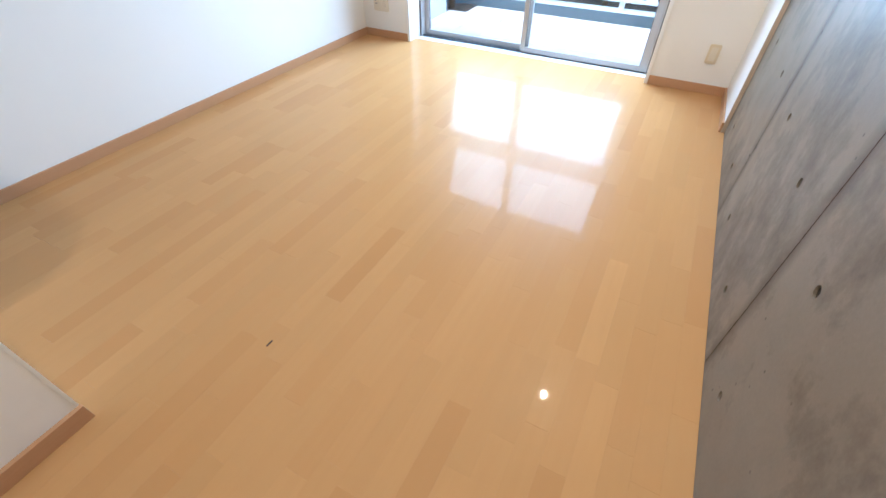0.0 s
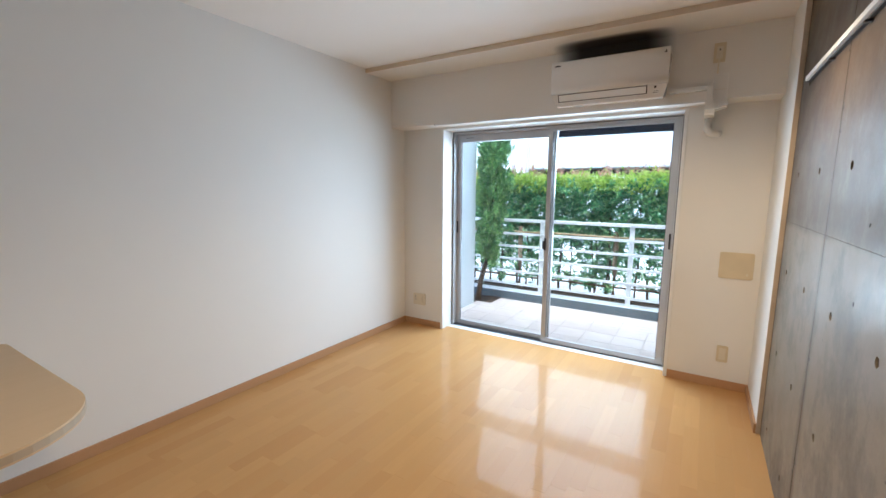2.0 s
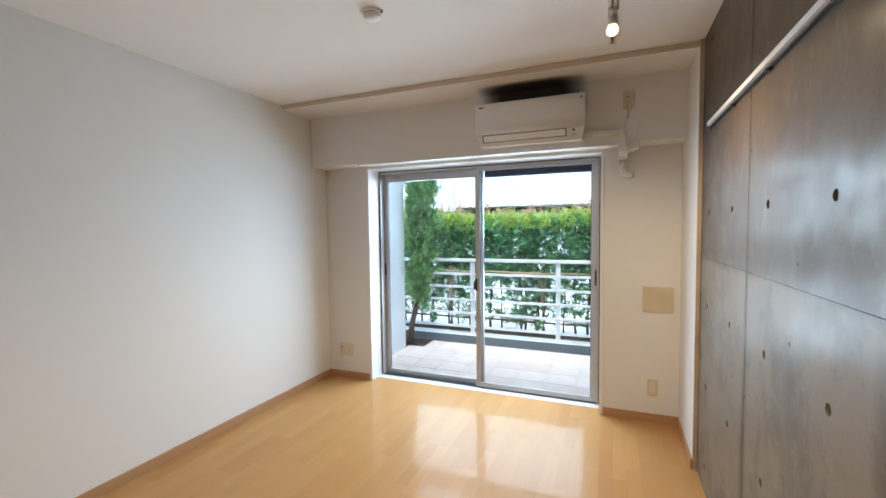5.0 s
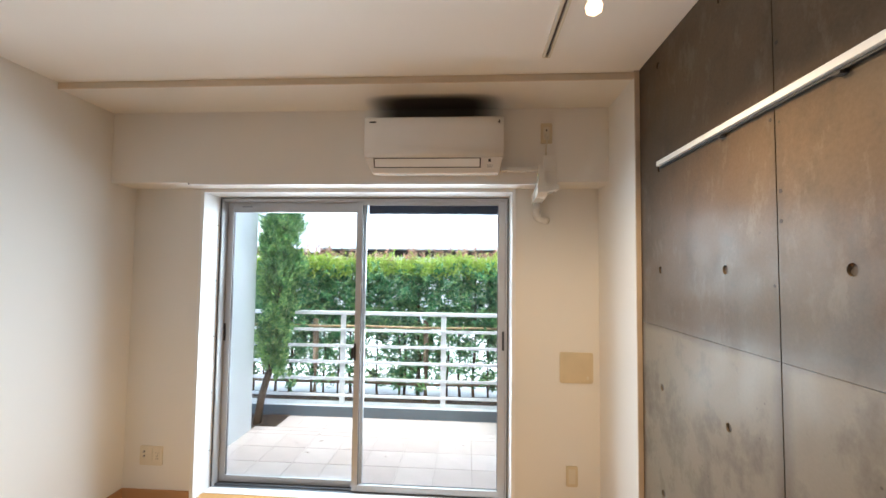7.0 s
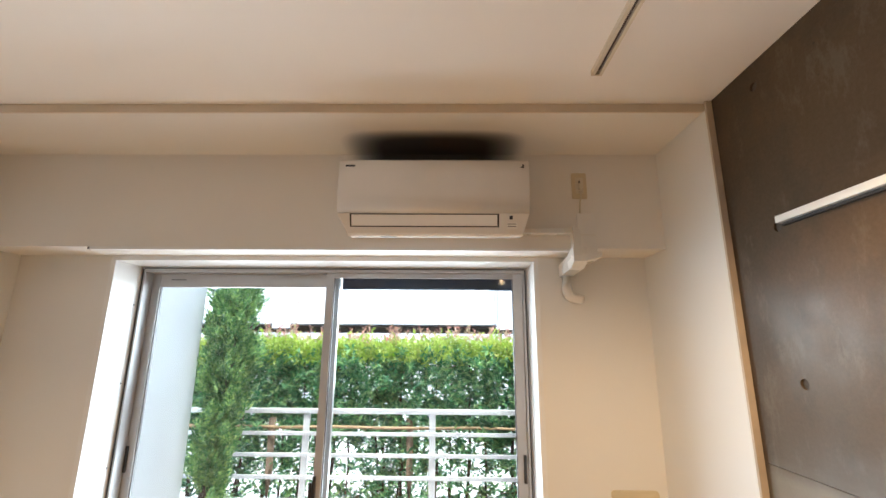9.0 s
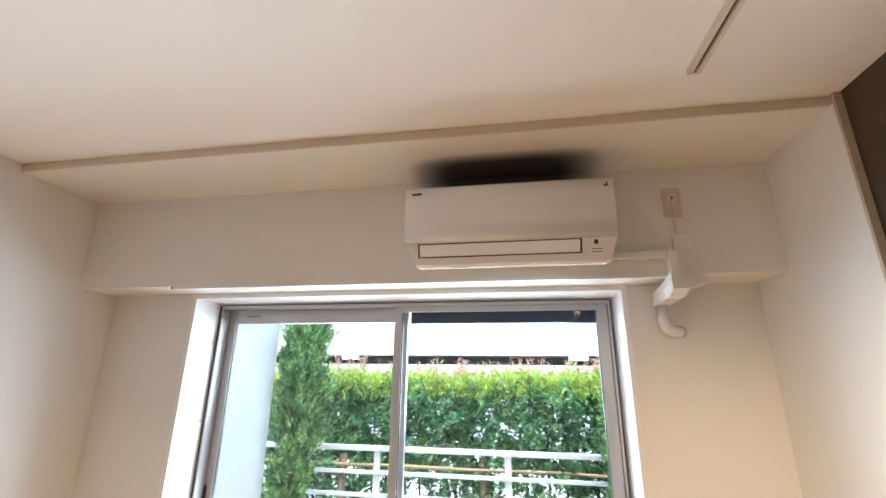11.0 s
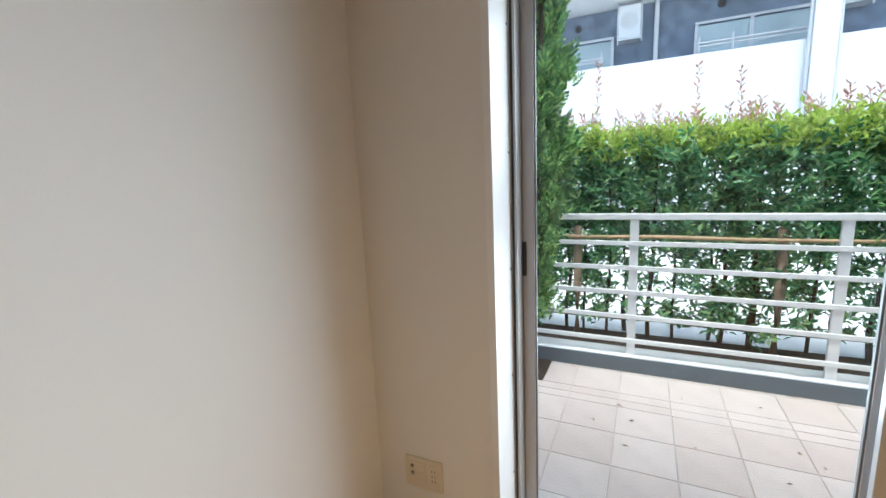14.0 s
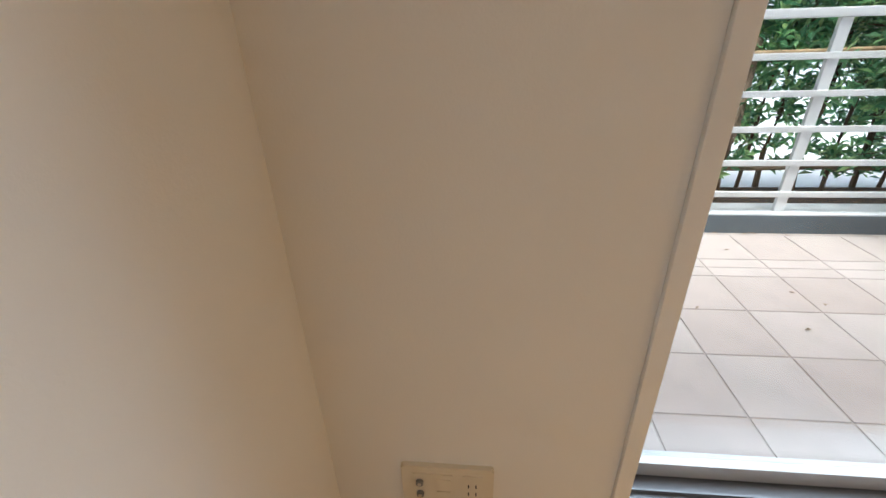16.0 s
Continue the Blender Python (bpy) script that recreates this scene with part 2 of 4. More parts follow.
def make_glow(name, colour, strength):
    m, t, b = nodes_of(name)
    b.inputs["Base Color"].default_value = (*colour, 1)
    b.inputs["Emission Color"].default_value = (*colour, 1)
    b.inputs["Emission Strength"].default_value = strength
    return m


def make_tile():
    m, t, b = nodes_of("terrace_tile")
    c = coords(t)
    rnd = t.nodes.new("ShaderNodeObjectInfo").outputs["Random"]
    mid, fine = noise_node(t, c, 7, 5, rough=0.6), noise_node(t, c, 120, 3)
    tone = ramp(t, rnd, ((0.0, (0.51, 0.435, 0.41)), (0.5, (0.545, 0.476, 0.452)), (1.0, (0.585, 0.525, 0.505))))
    col = mixed(t, ramp(t, mid, ((0.42, (0, 0, 0)), (0.8, (0.5,) * 3))), tone, (0.36, 0.325, 0.31))
    cloud = noise_node(t, c, 2.3, 3)
    col = mixed(t, ramp(t, cloud, ((0.45, (0, 0, 0)), (0.7, (0.4,) * 3))), col, (0.53, 0.495, 0.48))
    t.links.new(col, b.inputs["Base Color"])
    b.inputs["Roughness"].default_value = 0.6
    bumped(t, b, fine, 0.2, 0.001)
    return m


WALLPAPER = make_wallpaper("wallpaper", (0.80, 0.785, 0.75))
CEILING = make_wallpaper("ceiling_paper", (0.90, 0.875, 0.835))
SOFFIT = make_soffit()
CONCRETE = make_concrete()
FLOOR_WOOD = make_floor_wood("maple_floor", (0.525, 0.297, 0.114), (0.465, 0.248, 0.090))
FLOOR_REST = make_floor_wood("maple_floor_rest", (0.525, 0.297, 0.114), (0.465, 0.248, 0.090), per_island=True)
BASE_WOOD = make_floor_wood("baseboard_wood", (0.50, 0.295, 0.155), (0.39, 0.215, 0.105), 0.4, 0.1, (3, 3, 30))
COUNTER_WOOD = make_floor_wood("counter_laminate", (0.62, 0.49, 0.33), (0.56, 0.43, 0.28), 0.4, 0.1)
BARK = plain("bark", (0.10, 0.07, 0.05), 0.9, vary=0.35, scale=14, fine=70, bump=0.8)
STAKE = plain("stake_wood", (0.20, 0.145, 0.10), 0.85, vary=0.3, scale=10, fine=60, bump=0.6)
BAMBOO = plain("bamboo", (0.42, 0.29, 0.16), 0.55, vary=0.25, scale=9, fine=60, bump=0.2)
WHITE_TRIM = plain("white_trim", (0.80, 0.80, 0.79), 0.35, vary=0.03, bump=0.03)
WHITE_PLASTIC = plain("white_plastic", (0.78, 0.77, 0.74), 0.28, vary=0.02, bump=0.02)
AC_WHITE = plain("ac_white", (0.80, 0.78, 0.755), 0.14, vary=0.015, bump=0.0, coat=0.3)
BEIGE_PLASTIC = plain("aged_beige_plastic", (0.64, 0.55, 0.38), 0.42, vary=0.06, bump=0.04)
CREAM_PLASTIC = plain("cream_plastic", (0.68, 0.62, 0.50), 0.4, vary=0.05, bump=0.04)
DARK = plain("dark_gap", (0.02, 0.02, 0.022), 0.6, vary=0.1)
BLACK_PLASTIC = plain("black_plastic", (0.03, 0.03, 0.033), 0.35, vary=0.1)
HOLE_BROWN = plain("bug_hole_brown", (0.035, 0.026, 0.02), 0.8)
GREY_MARK = plain("grey_mark", (0.18, 0.18, 0.19), 0.5, vary=0.05)
DETECTOR_WHITE = plain("detector_white", (0.88, 0.87, 0.85), 0.6, vary=0.02)
# light from below on the louvre, put into a whiter plastic colour
LOUVRE_LIT = plain("louvre_lit", (0.90, 0.90, 0.90), 0.3, vary=0.01, bump=0.0)
ALU = plain("anodised_aluminium", (0.46, 0.46, 0.47), 0.36, 0.3, vary=0.05, scale=3, fine=300, bump=0.04)
ALU_SHADE = plain("shaded_head_rail", (0.02, 0.032, 0.07), 0.55, 0.0, vary=0.05, bump=0.0)
SILVER = plain("brushed_silver", (0.6, 0.57, 0.53), 0.32, 0.85, vary=0.06)
RAIL_WHITE = plain("railing_paint", (0.74, 0.75, 0.76), 0.4, vary=0.05, scale=4, bump=0.06)
CURB_TOP = plain("curb_pale", (0.66, 0.69, 0.72), 0.75, vary=0.12, scale=5, fine=90, bump=0.4)
CURB_FACE = plain("curb_blue_grey", (0.105, 0.138, 0.165), 0.7, vary=0.15, scale=4, fine=80, bump=0.3)
GROUT = plain("grout", (0.42, 0.37, 0.345), 0.9, vary=0.15, scale=12, bump=0.4)
SIDE_WALL = plain("terrace_side_paint", (0.70, 0.74, 0.77), 0.7, vary=0.05, scale=3, fine=120, bump=0.35)
SOIL = plain("soil", (0.032, 0.023, 0.018), 0.95, vary=0.45, scale=14, fine=45, bump=1.0)
ROAD = plain("pale_concrete_road", (0.66, 0.68, 0.69), 0.85, vary=0.12, scale=1.5, fine=60, bump=0.3)
PARAPET = plain("white_facade_paint", (0.78, 0.80, 0.82), 0.7, vary=0.03, scale=0.7, fine=30, bump=0.15)
NAVY = plain("dark_facade_tile", (0.17, 0.22, 0.30), 0.45, vary=0.35, scale=5.0, fine=30, bump=0.3)
FACADE_GLASS = plain("facade_window_glass", (0.48, 0.58, 0.61), 0.12, vary=0.2, scale=0.8, bump=0.0)
STEEL = plain("galvanised_steel", (0.66, 0.67, 0.68), 0.4, 0.4, vary=0.06)
DEAD_LEAF = make_leaf("dead_leaf", ((0, (0.16, 0.10, 0.06)), (0.5, (0.27, 0.20, 0.13)), (1, (0.22, 0.12, 0.09))), 0.7, 0.1)
LEAF = make_leaf("photinia_leaf", ((0, (0.07, 0.23, 0.12)), (0.4, (0.155, 0.39, 0.19)), (0.75, (0.28, 0.54, 0.24)), (1, (0.46, 0.68, 0.28))), 0.28)
NEW_LEAF = make_leaf("photinia_new_leaf", ((0, (0.38, 0.55, 0.08)), (0.5, (0.52, 0.68, 0.13)), (1, (0.66, 0.72, 0.24))), 0.42, 0.5)
RED_LEAF = make_leaf("photinia_red_shoot", ((0, (0.66, 0.27, 0.24)), (0.5, (0.70, 0.42, 0.34)), (1, (0.55, 0.50, 0.28))), 0.45, 0.45)
SPRAY = make_leaf("arborvitae_spray", ((0, (0.12, 0.28, 0.12)), (0.5, (0.24, 0.46, 0.18)), (0.8, (0.40, 0.63, 0.21)), (1, (0.54, 0.72, 0.25))), 0.55, 0.45)
GLASS = make_glass()
BULB = make_glow("lit_bulb", (1.0, 0.62, 0.30), 0.7)


# ---- mesh helpers ----
def mesh_ob(name, bm, material, parent=None, label="", smooth=False):
    me = bpy.data.meshes.new(name)
    bmesh.ops.recalc_face_normals(bm, faces=bm.faces)
    bm.to_mesh(me)
    bm.free()
    me.materials.append(material)
    if smooth:
        for p in me.polygons:
            p.use_smooth = True
    ob = new(name, me)
    if parent:
        ob.parent = parent
    if label:
        ob["label"] = label
    return ob


def part(name, bm, material, parent, label="", smooth=False):
    return mesh_ob(name, bm, material, parent, label, smooth)


def thing(name, label, category, group="", kind="", at=(0, 0, 0)):
    ob = new(name)
    ob.empty_display_size = 0.05
    ob.location = at
    return tagged(ob, label, category, group, kind)


def setting(name, bm, material, label="", category="", smooth=False):
    return tagged(mesh_ob(name, bm, material, smooth=smooth), label, category, "", "structure")


def box(x0, x1, y0, y1, z0, z1, bevel=0.0, bm=None, seg=2):
    own = bm is None
    bm = bm or bmesh.new()
    v = [bm.verts.new((x, y, z)) for x in (x0, x1) for y in (y0, y1) for z in (z0, z1)]
    fs = [bm.faces.new([v[i] for i in f]) for f in ((0, 1, 3, 2), (4, 6, 7, 5), (0, 4, 5, 1), (2, 3, 7, 6), (0, 2, 6, 4), (1, 5, 7, 3))]
    if bevel and own:
        bmesh.ops.bevel(bm, geom=bm.edges[:], offset=bevel, segments=seg, affect="EDGES", profile=0.7)
    return bm


def cyl(p0, p1, r0, r1=None, n=16, bm=None, caps=True):
    bm = bm or bmesh.new()
    r1 = r0 if r1 is None else r1
    p0, p1 = Vector(p0), Vector(p1)
    q = (p1 - p0).to_track_quat("Z", "Y").to_matrix()
    rings = []
    for p, r in ((p0, r0), (p1, r1)):
        rings.append([bm.verts.new(p + q @ Vector((r * math.cos(a), r * math.sin(a), 0))) for a in [2 * math.pi * i / n for i in range(n)]])
    for i in range(n):
        bm.faces.new((rings[0][i], rings[0][(i + 1) % n], rings[1][(i + 1) % n], rings[1][i]))
    if caps:
        bm.faces.new(rings[0][::-1])
        bm.faces.new(rings[1])
    return bm


def tube(points, radii, n=10, bm=None):
    """A tube through a line of points."""
    bm = bm or bmesh.new()
    pts = [Vector(p) for p in points]
    rings = []
    for i, p in enumerate(pts):
        d = pts[min(i + 1, len(pts) - 1)] - pts[max(i - 1, 0)]
        q = d.to_track_quat("Z", "Y").to_matrix()
        rings.append([bm.verts.new(p + q @ Vector((radii[i] * math.cos(2 * math.pi * k / n), radii[i] * math.sin(2 * math.pi * k / n), 0))) for k in range(n)])
    for a, b in zip(rings, rings[1:]):
        for k in range(n):
            bm.faces.new((a[k], a[(k + 1) % n], b[(k + 1) % n], b[k]))
    bm.faces.new(rings[0][::-1])
    bm.faces.new(rings[-1])
    return bm


def prism(outline, axis, a, b):
    """An outline in the two other axes, pushed along one axis from a to b."""
    bm = bmesh.new()

    def at(u, v, w):
        return {"x": (w, u, v), "y": (u, w, v), "z": (u, v, w)}[axis]
    lo = [bm.verts.new(at(u, v, a)) for u, v in outline]
    hi = [bm.verts.new(at(u, v, b)) for u, v in outline]
    n = len(outline)
    for i in range(n):
        bm.faces.new((lo[i], lo[(i + 1) % n], hi[(i + 1) % n], hi[i]))
    bm.faces.new(lo[::-1])
    bm.faces.new(hi)
    return bm


def round_rect(x0, x1, z0, z1, r, n=5):
    out = []
    for cx, cz, a0 in ((x1 - r, z1 - r, 0), (x0 + r, z1 - r, 90), (x0 + r, z0 + r, 180), (x1 - r, z0 + r, 270)):
        out += [(cx + r * math.cos(radians(a0 + 90 * i / n)), cz + r * math.sin(radians(a0 + 90 * i / n))) for i in range(n + 1)]
    return out


def plate(x0, x1, z0, z1, y_wall, depth, r):
    """A rounded plate on the window wall, with a softened front edge."""
    bm = prism(round_rect(x0, x1, z0, z1, r), "y", y_wall, y_wall - depth)
    front = [e for e in bm.edges if all(abs(v.co.y - (y_wall - depth)) < 1e-5 for v in e.verts)]
    bmesh.ops.bevel(bm, geom=front, offset=min(0.003, depth * 0.5), segments=2, affect="EDGES")
    return bm


# ---- room: plan in metres ----
LEFT, RIGHT, BACK, SOUTH = -2.506, 0.522, 3.905, -1.60
CEIL, SOFF, BEAM_Y, BEAM_Z, STEP_Y = 2.462, 2.428, 3.705, 1.994, 3.352
WX0, WX1, WZ1 = -2.03, -0.030, 1.971
CASE = 0.024

setting("wall_west", box(LEFT - 0.15, LEFT, SOUTH, 4.2, -0.2, 2.7), WALLPAPER, "white textured wallpaper side wall", "wall")
setting("wall_south", box(LEFT, RIGHT, SOUTH - 0.15, SOUTH, -0.2, 2.7), WALLPAPER, "plain white wall closing the room", "wall")
setting("ceiling", box(LEFT, RIGHT, SOUTH, STEP_Y, CEIL, CEIL + 0.2), CEILING, "white papered ceiling", "ceiling")
setting("ceiling_soffit", box(LEFT, RIGHT, STEP_Y, BACK, SOFF, CEIL + 0.2), SOFFIT, "lowered ceiling strip with a black blurred patch", "ceiling")
# the step's face turned from the window, its shade put in as tan
setting("ceiling_step_trim", box(LEFT, RIGHT - 0.004, STEP_Y - 0.008, STEP_Y - 0.0005, SOFF, CEIL - 0.0005), plain("step_shade", (0.66, 0.57, 0.45), 0.5, vary=0.04), "ceiling step face, its shade painted tan", "trim")
setting("beam", box(LEFT, 0.500, BEAM_Y, BACK, BEAM_Z, SOFF), SOFFIT, "white papered beam, darker behind the air conditioner", "beam")

bm = box(LEFT, WX0 - CASE, BACK, 4.2, -0.2, 2.7)
box(WX1 + CASE, RIGHT + 0.2, BACK, 4.2, -0.2, 2.7, bm=bm)
box(WX0 - CASE, WX1 + CASE, BACK, 4.2, WZ1 + CASE, 2.7, bm=bm)
box(WX0 - CASE, WX1 + CASE, BACK, 4.2, -0.2, -0.03, bm=bm)
setting("wall_north", bm, WALLPAPER, "white papered wall round the sliding window", "wall")
setting("pillar_facing", box(0.500, RIGHT + 0.1, 3.334, BACK, 0.0, SOFF), WALLPAPER, "white papered facing beside the concrete", "wall")
setting("pillar_edge_trim", box(0.5005, RIGHT + 0.05, 3.324, 3.3335, 0.0, CEIL - 0.001), plain("edge_trim", (0.50, 0.41, 0.31), 0.6, vary=0.15), "thin brown edge strip", "trim")

# the concrete wall: panels with recessed joints and cone holes
JOINTS_Y = [3.325, 2.442, 1.555, 0.665, -0.225, -1.115, SOUTH]
JOINTS_Z = [0.0, 1.252, CEIL]
HOLE_Y = [3.125, 2.673, 2.229, 1.785, 1.345, 0.90, 0.455, 0.01, -0.435]
HOLE_Z = [0.131, 0.565, 1.0, 1.493, 1.93, 2.385]
wall_east = tagged(new("wall_east"), "exposed grey formwork concrete wall with tie holes", "wall", "", "structure")
part("joint_backing", box(RIGHT + 0.006, RIGHT + 0.2, SOUTH, 3.325, -0.2, 2.7), plain("joint_mortar", (0.07, 0.056, 0.044), 0.8, vary=0.2, scale=9, bump=0.4), wall_east, "darker recessed joint mortar")
HOLE_R = 0.0148


def concrete_panel(y0, y1, z0, z1):
    """One formwork panel whose face is cut by round cone holes."""
    bm = bmesh.new()
    holes_y = sorted(y for y in HOLE_Y if y0 < y < y1)
    holes_z = sorted(z for z in HOLE_Z if z0 < z < z1)
    ys = sorted({y0, y1, *[y + d for y in holes_y for d in (-0.04, 0.04)]})
    zs = sorted({z0, z1, *[z + d for z in holes_z for d in (-0.04, 0.04)]})
    cache = {}

    def vert(y, z, x=RIGHT):
        k = (round(x, 4), round(y, 4), round(z, 4))
        if k not in cache:
            cache[k] = bm.verts.new((x, y, z))
        return cache[k]
    for a, b in zip(ys, ys[1:]):
        for c, d in zip(zs, zs[1:]):
            cy, cz = (a + b) / 2, (c + d) / 2
            holed = any(abs(cy - y) < 0.005 for y in holes_y) and any(abs(cz - z) < 0.005 for z in holes_z) and b - a < 0.09 and d - c < 0.09
            if not holed:
                bm.faces.new([vert(a, c), vert(b, c), vert(b, d), vert(a, d)])
                continue
            n = 16
            ring = [(cy + HOLE_R * math.cos(2 * math.pi * i / n + math.pi / 4), cz + HOLE_R * math.sin(2 * math.pi * i / n + math.pi / 4)) for i in range(n)]
            rim = [vert(y, z) for y, z in ring]
            deep = [vert(cy + (y - cy) * 0.8, cz + (z - cz) * 0.8, RIGHT + 0.022) for y, z in ring]
            corners = [vert(b, d), vert(a, d), vert(a, c), vert(b, c)]
            q = n // 4
            for k in range(4):
                arc = [rim[(k * q + j) % n] for j in range(q + 1)]
                bm.faces.new([corners[k], corners[(k + 1) % 4], *arc[::-1]])
            for i in range(n):
                bm.faces.new([rim[i], rim[(i + 1) % n], deep[(i + 1) % n], deep[i]])
            bm.faces.new(deep)
    border = [e for e in bm.edges if e.is_boundary]
    ext = bmesh.ops.extrude_edge_only(bm, edges=border)
    for v in [g for g in ext["geom"] if isinstance(g, bmesh.types.BMVert)]:
        v.co.x = RIGHT + 0.008
    return bm


for a, b in zip(JOINTS_Y[1:], JOINTS_Y):
    for c, d in zip(JOINTS_Z, JOINTS_Z[1:]):
        part("concrete_panel", concrete_panel(a + 0.002, b - 0.002, c + 0.0007, d - 0.0007), CONCRETE, wall_east)
setting("wall_east_core", box(RIGHT + 0.2, RIGHT + 0.3, SOUTH - 0.15, 4.2, -0.2, 2.7), CONCRETE, "concrete core behind the formwork wall", "wall")

# dark tie-hole plugs set back in the cones
plug = bpy.data.meshes.new("tie_hole_plug")
bm = cyl((0.011, 0, 0), (0.021, 0, 0), HOLE_R * 0.86, n=12)
bm.to_mesh(plug)
bm.free()
plug.materials.append(HOLE_BROWN)
for y in HOLE_Y:
    for z in HOLE_Z:
        ob = new("tie_hole_plug", plug)
        ob.parent, ob.location = wall_east, (RIGHT, y, z)

# bug holes and plugs along the joints
rng = random.Random(5)
for y, z in [(2.428, zz) for zz in (0.35, 0.78, 1.62, 1.70, 2.10)] + [(2.458, zz) for zz in (0.30, 1.45, 1.9)] + [(2.02, 1.09), (1.98, 1.32)]:
    part("bug_hole", cyl((RIGHT - 0.0006, y, z), (RIGHT + 0.002, y, z), 0.0045 + rng.random() * 0.002, n=8), HOLE_BROWN, wall_east)

# baseboards
setting("baseboard_west", box(LEFT, LEFT + 0.012, SOUTH, BACK, 0.0, 0.060, 0.002), BASE_WOOD, "brown wooden baseboard on the white wall", "baseboard")
setting("baseboard_north", box(LEFT + 0.012, WX0 - CASE - 0.001, BACK - 0.012, BACK, 0.0, 0.060, 0.002), BASE_WOOD, "brown wooden baseboard beside the window", "baseboard")
setting("baseboard_north_east", box(WX1 + CASE + 0.002, 0.488, BACK - 0.012, BACK, 0.0, 0.060, 0.002), BASE_WOOD, "brown wooden baseboard under the cover plate", "baseboard")
setting("baseboard_pillar", box(0.488, 0.4998, 3.322, BACK, 0.0, 0.060, 0.002), BASE_WOOD, "brown wooden baseboard on the facing", "baseboard")

# ---- window ----
window = tagged(new("window_1"), "closed two-panel aluminium sliding window onto the terrace", "window", "", "structure")
FR0, FR1 = 4.075, 4.195
part("casing_side", box(WX0 - CASE + 0.0005, WX0, BACK - 0.008, 4.199, 0.0, WZ1, 0.0015), WHITE_TRIM, window)
part("casing_side", box(WX1, WX1 + CASE - 0.0005, BACK - 0.008, 4.199, 0.0, WZ1, 0.0015), WHITE_TRIM, window)
part("casing_head", box(WX0 - CASE + 0.0005, WX1 + CASE - 0.0005, BACK - 0.008, 4.199, WZ1 + 0.0005, WZ1 + CASE - 0.0005, 0.0015), WHITE_TRIM, window)
part("sill", box(WX0 + 0.0005, WX1 - 0.0005, 4.0, FR0, -0.03, 0.003, 0.001), WHITE_TRIM, window, "white sill board")
X0, X1, Z1 = WX0 + 0.0005, WX1 - 0.0005, WZ1 - 0.0005
part("frame_jamb", box(X0, X0 + 0.020, FR0, FR1, 0.0, Z1, 0.002), ALU, window)
part("frame_jamb", box(X1 - 0.022, X1, FR0, FR1, 0.0, Z1, 0.002), ALU, window)
part("frame_head", box(X0 + 0.020, X1 - 0.022, FR0, FR1, Z1 - 0.026, Z1, 0.002), ALU, window)
bm = box(X0 + 0.020, X1 - 0.022, FR0, FR1, -0.02, 0.004)
for y in (4.10, 4.152, 4.186):
    box(X0 + 0.020, X1 - 0.022, y - 0.002, y + 0.002, 0.004, 0.016, bm=bm)
# shade in the track put into a darker, bluish metal
part("frame_track", bm, plain("shaded_track", (0.15, 0.16, 0.18), 0.4, 0.4, vary=0.1), window, "ribbed floor track, darkened for its shade")
part("groove", box(X0 + 0.004, X0 + 0.012, FR0 - 0.001, FR0 + 0.002, 0.0, Z1 - 0.010), DARK, window, "dark channel in the jamb")
part("groove", box(X0 + 0.012, X1 - 0.012, FR0 - 0.001, FR0 + 0.002, Z1 - 0.010, Z1 - 0.005), DARK, window, "dark channel in the head")
part("groove", box(X1 - 0.012, X1 - 0.006, FR0 - 0.001, FR0 + 0.002, 0.0, Z1 - 0.010), DARK, window, "dark channel in the jamb")


def sash(name, x0, x1, y0, y1, z0, z1, stile_l, stile_r, rail_t, rail_b, label):
    s = part(name, box(x0, x0 + stile_l, y0, y1, z0, z1, 0.003), ALU, window, label)
    part("stile", box(x1 - stile_r, x1, y0, y1, z0, z1, 0.003), ALU, s)
    part("top_rail", box(x0 + stile_l, x1 - stile_r, y0 + 0.001, y1 - 0.001, z1 - rail_t, z1, 0.002), ALU, s)
    part("bottom_rail", box(x0 + stile_l, x1 - stile_r, y0 + 0.001, y1 - 0.001, z0, z0 + rail_b, 0.002), ALU, s)
    ym = (y0 + y1) / 2
    pane = part("pane", box(x0 + stile_l - 0.004, x1 - stile_r + 0.004, ym - 0.0025, ym + 0.0025, z0 + rail_b - 0.004, z1 - rail_t + 0.004), GLASS, s, "clear glass pane")
    pane.visible_shadow = False
    for a, b in ((x0 + stile_l, x0 + stile_l + 0.005), (x1 - stile_r - 0.005, x1 - stile_r)):
        part("gasket", box(a, b, ym - 0.006, ym + 0.006, z0 + rail_b, z1 - rail_t), GREY_MARK, s)
    return s


outer = sash("outer_sash", X0 + 0.021, -1.008, 4.139, 4.165, 0.009, Z1 - 0.027, 0.041, 0.060, 0.070, 0.042, "outer sliding sash, white-silver aluminium")
inner = sash("inner_sash", -1.064, X1 - 0.023, 4.087, 4.113, 0.009, Z1 - 0.026, 0.038, 0.047, 0.026, 0.040, "inner sliding sash with the crescent lock")
part("label_strip", box(X0 + 0.12, X0 + 0.20, 4.1375, 4.1388, Z1 - 0.062, Z1 - 0.055), GREY_MARK, outer, "small grey maker's strip")
# the head frame's shade seen through the inner pane, painted as a navy band
part("head_blind", box(-0.995, X1 - 0.03, 4.150, 4.190, 1.868, Z1 - 0.027, 0.003), ALU_SHADE, window, "head frame behind the glass, its shade painted navy")
part("pull_handle", box(X0 + 0.022, X0 + 0.035, 4.131, 4.1385, 0.970, 1.090, 0.003), BLACK_PLASTIC, outer, "black recessed finger pull")
part("pull_handle", box(X1 - 0.044, X1 - 0.030, 4.079, 4.0865, 0.957, 1.080, 0.003), BLACK_PLASTIC, inner, "black recessed finger pull")
